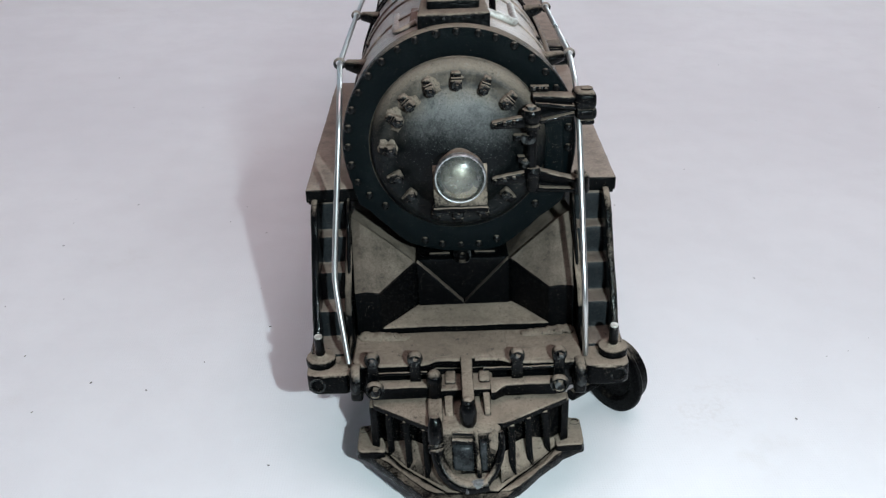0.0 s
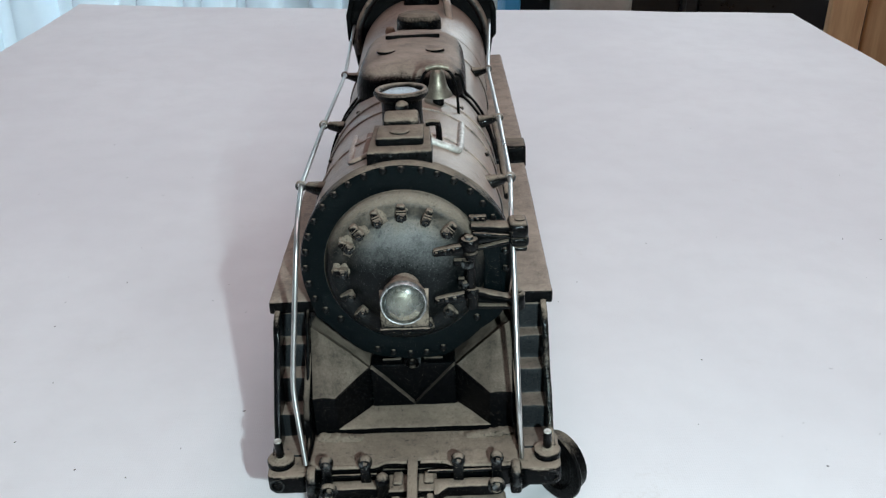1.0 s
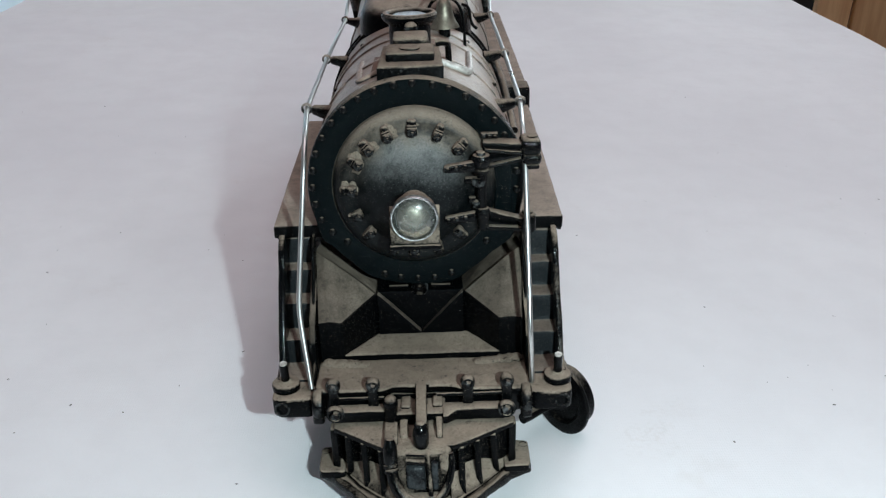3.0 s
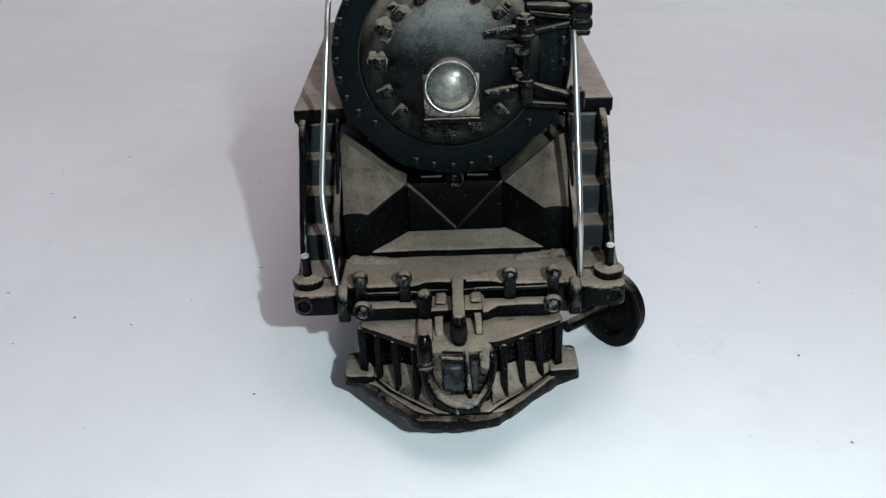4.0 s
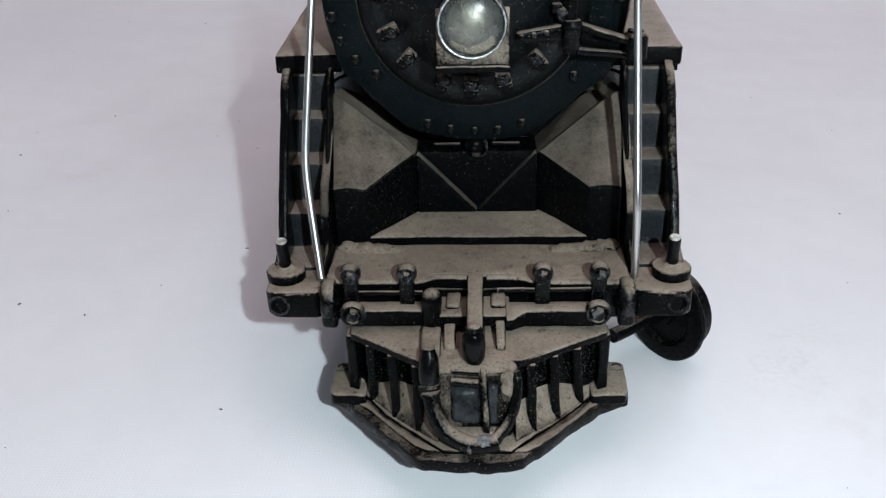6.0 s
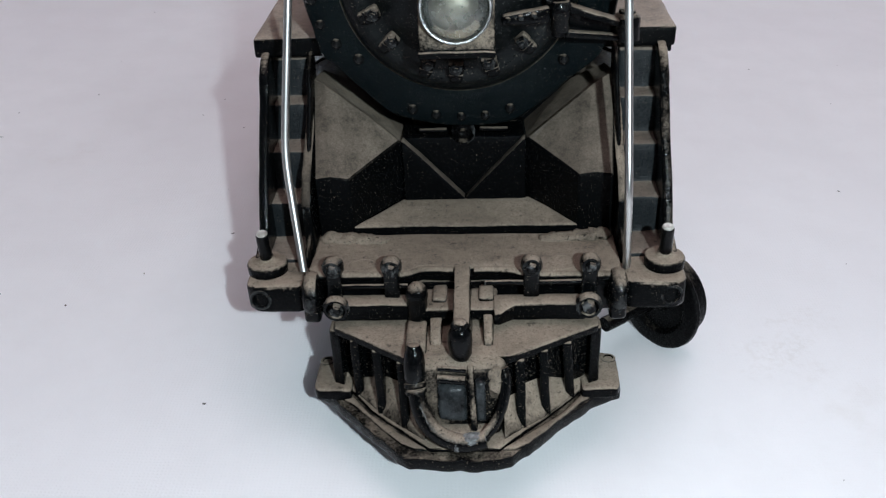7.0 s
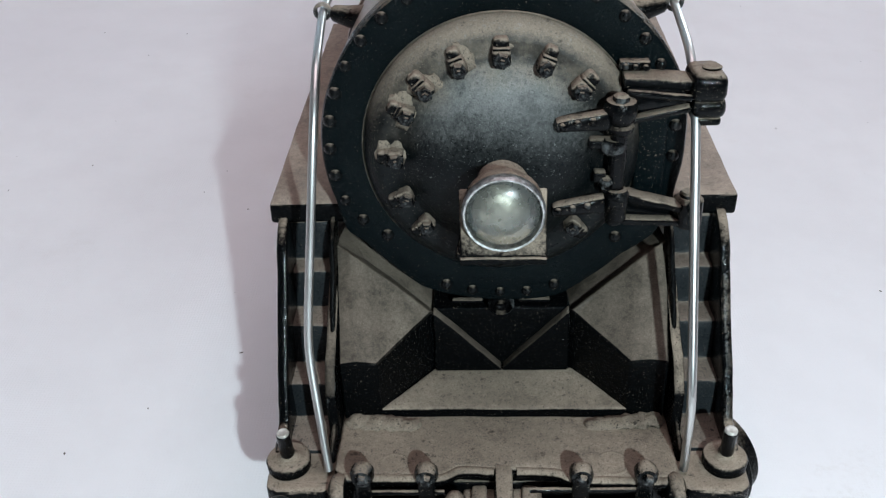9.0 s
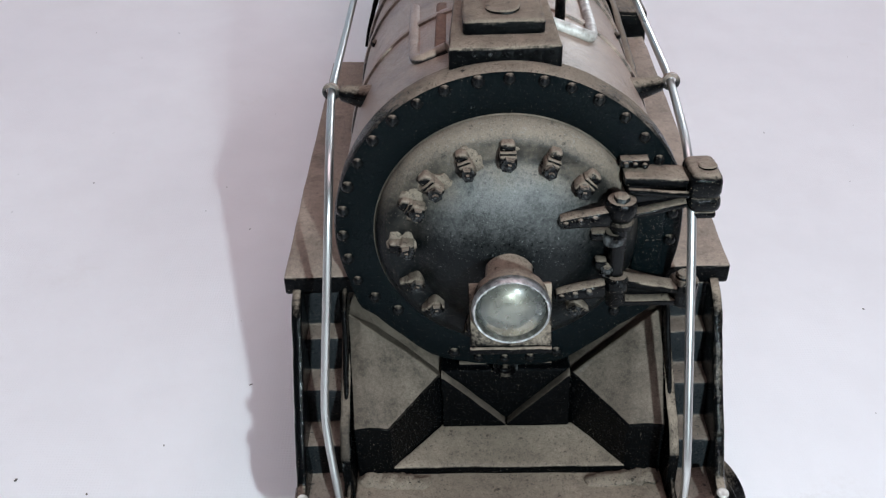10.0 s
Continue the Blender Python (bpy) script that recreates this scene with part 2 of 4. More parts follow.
WORN = plain("rubbed_black_paint", (0.0010, 0.0011, 0.0013), (0.030, 0.034, 0.036), 330, 0.24, relief=0.0003, spec=0.16)
SCUFFED = plain("scuffed_grey_paint", (0.012, 0.013, 0.014), (0.26, 0.27, 0.27), 520, 0.3, relief=0.0003)
CRUMB = plain("dark_crumb", (0.05, 0.046, 0.042), (0.22, 0.20, 0.18), 900, 0.8)
BROWN = plain("matt_brown", (0.13, 0.07, 0.045), (0.20, 0.11, 0.07), 900, 0.7)
SPECK = plain("speck_white", (0.75, 0.75, 0.74), (0.85, 0.85, 0.84), 900, 0.5)
RUBBED = plain("rubbed_bare_metal", (0.24, 0.22, 0.19), (0.66, 0.64, 0.60), 600, 0.42, 0.2, relief=0.0003)
SOCKET = plain("milky_lens", (0.42, 0.50, 0.55), (0.60, 0.68, 0.72), 900, 0.25)


# ---- mesh tools; the locomotive's own places are in millimetres ----
def uneven(bm, size=2.2, much=0.085):
    """Cuts long edges of a casting and moves its points a little, as a worn mould leaves them."""
    bmesh.ops.triangulate(bm, faces=bm.faces)
    for _ in range(4):
        long = [e for e in bm.edges if e.calc_length() > size * MM]
        if not long or len(bm.faces) > 9000:
            break
        bmesh.ops.subdivide_edges(bm, edges=long, cuts=1, use_grid_fill=True)
        bmesh.ops.triangulate(bm, faces=[f for f in bm.faces if len(f.verts) > 3])
    for v in bm.verts:
        p = v.co * 1000
        v.co += (noise.noise_vector(p * 0.16) * 1.3 + noise.noise_vector(p * 0.55 + Vector((9, 4, 2))) * 0.9) * much * MM


def part(name, bm, material, parent=None, label="", smooth=True, angle=40):
    me = bpy.data.meshes.new(name)
    if material in (CAST, RIB, DOME, UNDER, BARE, STEP, SADDLE, BLACK, CAP, CLAMP, SLID) and name not in ("hose", "pony_wheel", "driving_wheel", "chimney"):
        uneven(bm)
    bmesh.ops.recalc_face_normals(bm, faces=bm.faces)
    bm.normal_update()
    if smooth:
        for f in bm.faces:
            f.smooth = True
        for e in bm.edges:
            e.smooth = len(e.link_faces) == 2 and e.calc_face_angle(0) < radians(angle)
    bm.to_mesh(me)
    bm.free()
    me.materials.append(material)
    ob = new(name, me)
    if parent:
        while parent.parent and parent.parent.parent:
            parent = parent.parent
        ob.parent = parent
    if label:
        tagged(ob, label)
    return ob


def bevelled(bm, w, seg=2):
    """Rounds all sharp edges of what is in bm so far."""
    bm.normal_update()
    es = [e for e in bm.edges if len(e.link_faces) == 2 and e.calc_face_angle(0) > 0.5]
    bmesh.ops.bevel(bm, geom=es, offset=w * MM, segments=seg, profile=0.5, affect="EDGES", clamp_overlap=True)
    return bm


def join(bm, other):
    me = bpy.data.meshes.new("joined")
    other.to_mesh(me)
    other.free()
    bm.from_mesh(me)
    bpy.data.meshes.remove(me)
    return bm


def box(lo, hi, w=0.3, seg=3, bm=None, turn=None):
    one = bmesh.new()
    lo, hi = Vector(lo), Vector(hi)
    bmesh.ops.create_cube(one, size=1, matrix=Matrix.Translation((lo + hi) / 2 * MM) @ Matrix.Diagonal((*((hi - lo) * MM), 1)))
    if w:
        bevelled(one, w, seg)
    if turn:
        bmesh.ops.transform(one, matrix=turn, verts=one.verts)
    return join(bm, one) if bm else one


def prism(outline, axis, a, b, w=0.3, seg=2, bm=None):
    """An outline in the two other axes (in their order) pulled from a to b along the axis 'x', 'y' or 'z'."""
    one = bmesh.new()
    put = {"x": lambda u, v, s: (s, u, v), "y": lambda u, v, s: (u, s, v), "z": lambda u, v, s: (u, v, s)}[axis]
    rings = [[one.verts.new(Vector(put(u, v, s)) * MM) for u, v in outline] for s in (a, b)]
    n = len(outline)
    one.faces.new(rings[0])
    one.faces.new(rings[1][::-1])
    for i in range(n):
        one.faces.new((rings[0][i], rings[0][(i + 1) % n], rings[1][(i + 1) % n], rings[1][i]))
    bmesh.ops.recalc_face_normals(one, faces=one.faces)
    if w:
        bevelled(one, w, seg)
    return join(bm, one) if bm else one


def solid(points, faces, w=0.25, seg=2, bm=None):
    one = bmesh.new()
    vs = [one.verts.new(Vector(p) * MM) for p in points]
    for f in faces:
        one.faces.new([vs[i] for i in f])
    bmesh.ops.recalc_face_normals(one, faces=one.faces)
    if w:
        bevelled(one, w, seg)
    return join(bm, one) if bm else one


def lathe(profile, origin, axis, seg=48, bm=None):
    """Profile of (radius, distance along the axis), closed where the radius is 0."""
    one = bmesh.new()
    z = Vector(axis).normalized()
    x = z.orthogonal().normalized()
    y = z.cross(x)
    rings = []
    for r, h in profile:
        c = Vector(origin) + z * h
        if r < 1e-6:
            rings.append([one.verts.new(c * MM)])
        else:
            rings.append([one.verts.new((c + (x * math.cos(a) + y * math.sin(a)) * r) * MM) for a in (2 * math.pi * i / seg for i in range(seg))])
    for p, q in zip(rings, rings[1:]):
        for i in range(seg):
            j = (i + 1) % seg
            if len(p) > 1 and len(q) > 1:
                one.faces.new((p[i], p[j], q[j], q[i]))
            elif len(p) > 1:
                one.faces.new((p[i], p[j], q[0]))
            elif len(q) > 1:
                one.faces.new((p[0], q[j], q[i]))
    bmesh.ops.recalc_face_normals(one, faces=one.faces)
    return join(bm, one) if bm else one


def rod(a, b, r, seg=20, edge=0.25, bm=None, r2=None):
    a, b = Vector(a), Vector(b)
    n = (b - a).length
    e = min(edge, r * 0.6, n * 0.3)
    r2 = r if r2 is None else r2
    return lathe([(0, 0), (r - e, 0), (r, e), (r2, n - e), (r2 - e, n), (0, n)], a, b - a, seg, bm)


def ball(c, r, bm=None, seg=16, squash=(1, 1, 1)):
    one = bmesh.new()
    bmesh.ops.create_uvsphere(one, u_segments=seg, v_segments=max(6, seg // 2), radius=r * MM, matrix=Matrix.Translation(Vector(c) * MM) @ Matrix.Diagonal((*squash, 1)))
    return join(bm, one) if bm else one


def tube(path, r, seg=12, bm=None, rounds=3):
    """A round wire along a path whose corners are cut round."""
    pts = [Vector(p) for p in path]
    for _ in range(rounds):
        out = [pts[0]]
        for p, q in zip(pts, pts[1:]):
            d = min(0.25, 2.2 / max((q - p).length, 1e-6))
            out += [p.lerp(q, d), p.lerp(q, 1 - d)]
        pts = out + [pts[-1]]
    pts = [p for i, p in enumerate(pts) if i == 0 or (p - pts[i - 1]).length > 1e-3]
    one = bmesh.new()
    side = None
    rings = []
    for i, p in enumerate(pts):
        way = (pts[min(i + 1, len(pts) - 1)] - pts[max(i - 1, 0)]).normalized()
        side = way.orthogonal().normalized() if side is None else (side - way * side.dot(way)).normalized()
        up = way.cross(side)
        rings.append([one.verts.new((p + (side * math.cos(a) + up * math.sin(a)) * r) * MM) for a in (2 * math.pi * k / seg for k in range(seg))])
    for p, q in zip(rings, rings[1:]):
        for k in range(seg):
            one.faces.new((p[k], p[(k + 1) % seg], q[(k + 1) % seg], q[k]))
    one.faces.new(rings[0][::-1])
    one.faces.new(rings[-1])
    return join(bm, one) if bm else one


# ---- the room and the table ----
def structure(name, lo, hi, material, label, category):
    ob = part(name, box(Vector(lo) * 1000, Vector(hi) * 1000, 0), material, smooth=False)
    return tagged(ob, label, category, kind="structure")


FL = -0.76
structure("floor", (-1.7, -2.1, FL - 0.1), (1.7, 2.3, FL), FLOOR, "plain grey floor of the room", "floor")
structure("ceiling", (-1.7, -2.1, 1.7), (1.7, 2.3, 1.8), CEIL, "white painted ceiling", "ceiling")
# the opening from x -1350 to -250 is added to let the curtain's backlight in
wall = box((-1700, 2200, FL * 1000), (-1350, 2300, 1700), 0)
box((-250, 2200, FL * 1000), (550, 2300, 1700), 0, bm=wall)
box((-1350, 2200, 1200), (-250, 2300, 1700), 0, bm=wall)
box((-1350, 2200, FL * 1000), (-250, 2300, FL * 1000 + 60), 0, bm=wall)
box((1450, 2200, FL * 1000), (1700, 2300, 1700), 0, bm=wall)
box((550, 2200, FL * 1000), (1450, 2300, 400), 0, bm=wall)
box((550, 2200, 1200), (1450, 2300, 1700), 0, bm=wall)
tagged(part("wall_north", wall, WALL, smooth=False), "pale grey painted wall with a window opening and an added opening behind the curtain", "wall", kind="structure")
structure("wall_south", (-1.7, -2.1, FL), (1.7, -2.0, 1.7), DIM, "unseen wall behind the camera, made dark grey to keep reflections low", "wall")
structure("wall_west", (-1.7, -2.0, FL), (-1.6, 2.2, 1.7), WALL, "pale grey painted wall", "wall")
structure("wall_east", (1.6, -2.0, FL), (1.7, 2.2, 1.7), WALL, "pale grey painted wall", "wall")

X0, X1, Y0, Y1 = -0.287, 0.303, -0.46, 0.588


def table():
    top = new("table")
    tagged(top, "small wooden table under a white cloth", "table")
    part("tabletop", box((X0 * 1000 + 3, Y0 * 1000 + 3, -24), (X1 * 1000 - 3, Y1 * 1000 - 3, -2.5), 1.5), WOOD, top)
    for x in (X0 + 0.04, X1 - 0.04):
        for y in (Y0 + 0.04, Y1 - 0.04):
            part("leg", box((x * 1000 - 20, y * 1000 - 20, FL * 1000), (x * 1000 + 20, y * 1000 + 20, -24), 1.5), WOOD, top)


def cloth():
    """A sheet with soft folds, rounded over the table's edge and hanging down round it."""
    bm = bmesh.new()
    nx, ny, drop = 91, 171, 0.16
    grid = []
    for j in range(ny + 1):
        row = []
        for i in range(nx + 1):
            u = X0 - drop + (X1 - X0 + 2 * drop) * i / nx
            v = Y0 - drop + (Y1 - Y0 + 2 * drop) * j / ny
            x, y, z = min(max(u, X0), X1), min(max(v, Y0), Y1), 0.0
            over = max(abs(u - x), abs(v - y))
            far = min(1.0, max(0.0, (math.hypot(x, y - 0.05) - 0.13) / 0.12))
            wave = 0.0019 * far * (noise.noise((x * 7, y * 7, 0.3)) + 0.5 * noise.noise((x * 17, y * 17, 1.3)))
            z = wave - over
            if over > 0:
                w = 0.012 * noise.noise((u * 9, v * 9, 5.0)) * min(1, over * 12)
                x += math.copysign(abs(w) + 0.001, u - x) if abs(u - x) > 0 else 0
                y += math.copysign(abs(w) + 0.001, v - y) if abs(v - y) > 0 else 0
            row.append(bm.verts.new((x, y, z)))
        grid.append(row)
    for j in range(ny):
        for i in range(nx):
            bm.faces.new((grid[j][i], grid[j][i + 1], grid[j + 1][i + 1], grid[j + 1][i]))
    ob = part("tablecloth", bm, CLOTH, angle=60)
    so = ob.modifiers.new("thick", "SOLIDIFY")
    so.thickness, so.offset = 0.0008, -1
    return tagged(ob, "white woven cloth with faint stains spread over the table", "tablecloth")


table()
cloth()

# ---- the locomotive ----
LOCO = new("toy_locomotive")
LOCO.matrix_world = REST @ pose(0, 0, 0, 0, 0, -0.7)
tagged(LOCO, "dusty black die-cast toy steam locomotive standing on a white cloth", "locomotive")
CZ = 60.5


def polar(r, deg, y):
    return (r * math.cos(radians(deg)), y, CZ + r * math.sin(radians(deg)))


# outline of the front plate, radius by degrees: round above, with flats and corners where it sits on the saddle
RIM = ((0, 23.6), (20, 23.9), (35, 23.5), (55, 23.1), (90, 23.1), (150, 23.0), (180, 23.2), (200, 23.4), (211, 24.4), (217, 23.5), (230, 23.5), (243, 24.4), (256, 24.1), (270, 24.1),
       (289, 24.8), (300, 23.9), (314, 23.5), (327, 24.8), (333, 24.6), (345, 23.8), (360, 23.6))


def rim(deg):
    for (a, p), (b, q) in zip(RIM, RIM[1:]):
        if a <= deg <= b:
            return p + (q - p) * (deg - a) / (b - a)
    return 23.2


def smokebox():
    prof = [(16.0, 3), (17.2, 0.4), (17.75, 0.0), (22.5, 0.0), (22.95, 0.2), (23.2, 0.75), (23.2, 4.2), (22.0, 4.6), (16.0, 4.6), (16.0, 3)]
    bm = lathe(prof, (0, 0, CZ), (0, 1, 0), 160)
    for v in bm.verts:
        x, z = v.co.x * 1000, v.co.z * 1000 - CZ
        r = math.hypot(x, z)
        if r > 20:
            k = rim(math.degrees(math.atan2(z, x)) % 360) / 23.2
            v.co.x, v.co.z = x * k * MM, (CZ + z * k) * MM
        else:
            v.co.z -= 0.4 * MM
    plate = part("front_plate", bm, FACE, LOCO, "blue-black riveted ring round the smokebox door")
    part("worn_edge", lathe([(17.62, 0.05), (17.72, -0.13), (17.9, 0.05)], (0, 0, CZ - 0.4), (0, 1, 0), 96), NICKEL, plate, "edge rubbed to bare metal")
    spots = [(a, 22.0) for a in (-5, 6, 17, 28, 38, 48, 59, 69, 78, 89, 99, 110, 120, 130, 140, 150, 160, 170, 180, 190, 200)]
    spots += [(209.5, 21.3), (220, 20.1), (250, 22.4), (259.5, 22.4), (269.5, 22.4), (279, 22.6), (289, 22.5), (318, 20.6)]
    head = [(0.86, 0.1), (0.82, -0.12), (0.62, -0.42), (0.46, -0.55), (0, -0.62)]
    rivet = part("rivet", lathe(head, (0, 0, 0), (0, 1, 0), 12), BLACK, plate)
    mesh = rivet.data
    for k, (deg, r) in enumerate(spots):
        if k:
            rivet = new("rivet", mesh)
            rivet.parent = plate
        rivet.location = Vector(polar(r, deg, 0.02)) * MM
        rivet.scale = [random.uniform(0.86, 1.1)] * 3


def smokebox_door():
    prof = [(17.6, 1.0), (17.62, -0.1), (17.45, -0.8), (17.0, -1.7), (16.3, -2.5), (15.5, -2.95), (14.9, -3.0), (14.0, -2.85), (12.7, -2.95), (12.1, -3.25), (11.2, -4.0), (9.8, -5.1), (7.8, -6.1), (5.4, -6.85), (2.8, -7.3), (0, -7.45)]
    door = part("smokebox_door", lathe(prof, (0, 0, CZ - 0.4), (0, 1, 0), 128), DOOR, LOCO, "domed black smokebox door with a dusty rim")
    mesh = None
    for deg in (90, 112, 132, 154, 180, 201, 223, 247, 270, 291.5, 315, 44, 67):
        if mesh is None:
            b = box((-1.05, -2.2, 12.2), (1.05, 0.6, 14.1), 0.42)
            box((-0.9, -1.55, 13.9), (0.9, 0.8, 15.5), 0.5, bm=b)
            box((-0.98, -1.95, 14.0), (0.98, 0, 14.5), 0.2, bm=b)
            first = part("door_clamp", b, CLAMP, LOCO)
            nut = lathe([(1.0, 0.2), (0.98, -0.7), (0.8, -0.95), (0.45, -1.0), (0.4, -1.35), (0, -1.4)], (0, -2.0, 13.05), (0, 1, 0), 6)
            bolt = part("bolt", nut, BLACK, first, angle=25)
            mesh, bolts = first.data, bolt.data
        else:
            first = new("door_clamp", mesh)
            first.parent = LOCO
            bolt = new("bolt", bolts)
            bolt.parent = first
        if 40 < deg < 205:
            big = 1.0 if deg in (112, 132, 154, 180) else 0.55
            for k in range(2):
                c = Vector((random.uniform(-0.9, 0.9) * big, -0.05, 14.2 - 1.5 * k + random.uniform(-0.4, 0.4)))
                heap = ball(c, 1.0 * big, seg=24, squash=(1.6, 0.6, 1.5))
                for v in heap.verts:
                    p = v.co * 1000
                    v.co = c * MM + (v.co - c * MM) * (1 + 0.4 * noise.noise(p * 0.7 + Vector((deg, k, 0))) + 0.22 * noise.noise(p * 2.2))
                part("dust_cake", heap, HEAP, first, "brown dust caught round the clamp")
        size = random.uniform(0.9, 1.1)
        first.matrix_basis = pose(0, -0.0028, (CZ - 0.2) * MM, 0, 90 - deg + random.uniform(-3, 3), 0) @ Matrix.Diagonal((size, random.uniform(0.9, 1.1), 1, 1))


def bar_of(a, b, wide, high, w=0.25, bm=None, high2=None):
    """A flat-topped bar from a to b (its top's middle line), wide along y and high along z."""
    (ax, ay, az), (bx, by, bz) = a, b
    h, h2 = wide / 2, high if high2 is None else high2
    return solid([(ax, ay - h, az), (ax, ay + h, az), (ax, ay + h, az - high), (ax, ay - h, az - high), (bx, by - h, bz), (bx, by + h, bz), (bx, by + h, bz - h2), (bx, by - h, bz - h2)],
                 [(0, 1, 2, 3), (7, 6, 5, 4), (0, 4, 5, 1), (1, 5, 6, 2), (2, 6, 7, 3), (3, 7, 4, 0)], w, bm=bm)


def hinge():
    h = part("hinge_post", rod((14.2, -4.8, 51.4), (14.2, -4.8, 66), 1.05, 16), BLACK, LOCO, "black door hinge with two strap arms")
    # upper knuckle: a bulging barrel with a bolt on its dusty top
    part("knuckle", lathe([(0, 0), (1.2, 0), (1.6, 0.3), (1.75, 1.0), (1.45, 1.35), (1.7, 1.7), (2.0, 2.6), (2.0, 3.6), (1.75, 4.2), (1.2, 4.35), (0, 4.35)], (14.1, -5.4, 64.2), (0, 0, 1), 28), CAP, h)
    part("bolt", lathe([(1.0, 0), (1.0, 0.7), (0.7, 0.95), (0, 1.0)], (14.0, -5.9, 68.4), (0, 0, 1), 6), CAST, h, angle=25)
    part("collar", rod((13.6, -4.9, 61.4), (13.6, -4.9, 63.3), 1.5, 16, 0.4), BLACK, h)
    part("clip", box((10.6, -5.2, 61.9), (13.4, -3.4, 63.2), 0.4), CAP, h)
    part("knuckle", lathe([(0, 0), (1.2, 0), (1.4, 0.4), (1.3, 1.8), (1.55, 2.2), (1.65, 3.6), (1.3, 4.3), (0, 4.4)], (14.3, -5.2, 52.3), (0, 0, 1), 24), CAP, h)
    part("bolt", lathe([(0.95, 0), (0.95, 1.3), (0.6, 1.7), (0, 1.75)], (13.0, -4.9, 56.6), (0, -0.35, 1), 6), BLACK, h, angle=25)
    part("clip", box((11.4, -5.4, 57.4), (13.0, -3.6, 58.9), 0.4), CAP, h)
    # fingers that reach over the door, each with three rivets
    for x0, z0, x1, z1 in ((6.3, 66.5, 13.0, 67.3), (6.1, 55.2, 12.8, 56.1)):
        f = part("finger", bar_of((x0, -6.3, z0), (x1, -5.6, z1), 2.0, 1.5, 0.45, high2=2.3), CAP, h)
        for k in range(3):
            t = 0.12 + 0.27 * k
            part("rivet", ball((x0 + (x1 - x0) * t, -7.2 + 0.6 * t, z0 + (z1 - z0) * t - 0.75), 0.52, seg=10), CAP, f)
    # upper strap: a shelf above, a web behind and two rods that run together to the lug
    strap = part("strap", bar_of((14.6, -2.0, 70.6), (22.6, -1.8, 69.9), 3.9, 1.3, 0.3, high2=1.2), CAST, h)
    part("web", bar_of((14.6, -1.3, 69.6), (22.4, -1.3, 69.0), 1.2, 4.4, 0.2, high2=2.6), BLACK, strap)
    part("rod", tube([(15.0, -4.6, 69.0), (22.6, -3.9, 67.9)], 0.46), BLACK, strap)
    part("rod", bar_of((15.0, -4.4, 65.8), (22.6, -3.6, 67.0), 1.7, 0.8, 0.3), CAP, strap)
    part("tab", bar_of((14.2, -1.0, 71.9), (18.0, -0.6, 71.6), 1.8, 1.2, 0.3), CAP, strap)
    for k in range(3):
        part("rivet", ball((14.9 + 1.2 * k, -2.0, 71.3 - 0.1 * k), 0.42, seg=10), CAP, strap)
    lug = box((22.5, -5.0, 67.4), (26.7, 1.2, 71.0), 1.1, 3)
    box((22.8, -4.7, 65.3), (26.9, 1.0, 67.9), 1.0, 3, bm=lug)
    box((23.2, -4.3, 64.3), (26.5, 0.6, 65.5), 0.5, 3, bm=lug)
    lug = part("lug", lug, CAP, h)
    part("bolt", rod((25.0, -2.4, 70.9), (25.0, -2.4, 71.4), 1.2, 16, 0.2), CAST, lug)
    # lower strap: an open wedge of two arms
    strap = part("strap", bar_of((15.4, -4.6, 56.2), (22.9, -3.0, 53.4), 2.4, 1.1, 0.3), CAST, h)
    part("arm", bar_of((15.2, -4.4, 52.3), (22.9, -3.0, 51.1), 1.8, 0.9, 0.25), CAP, strap)
    part("web", bar_of((15.2, -1.8, 55.4), (22.6, -1.6, 52.8), 1.0, 3.4, 0.2, high2=1.9), BLACK, strap)
    lug = rod((24.1, -2.2, 49.6), (24.1, -2.2, 53.9), 2.0, 20, 0.5)
    rod((24.1, -2.2, 53.6), (24.1, -2.2, 54.6), 1.2, 14, 0.3, lug)
    part("lug", lug, CAP, h)
    part("rib", box((17.0, -0.9, 52), (21.0, 0.5, 69), 0.5), FACE, h)


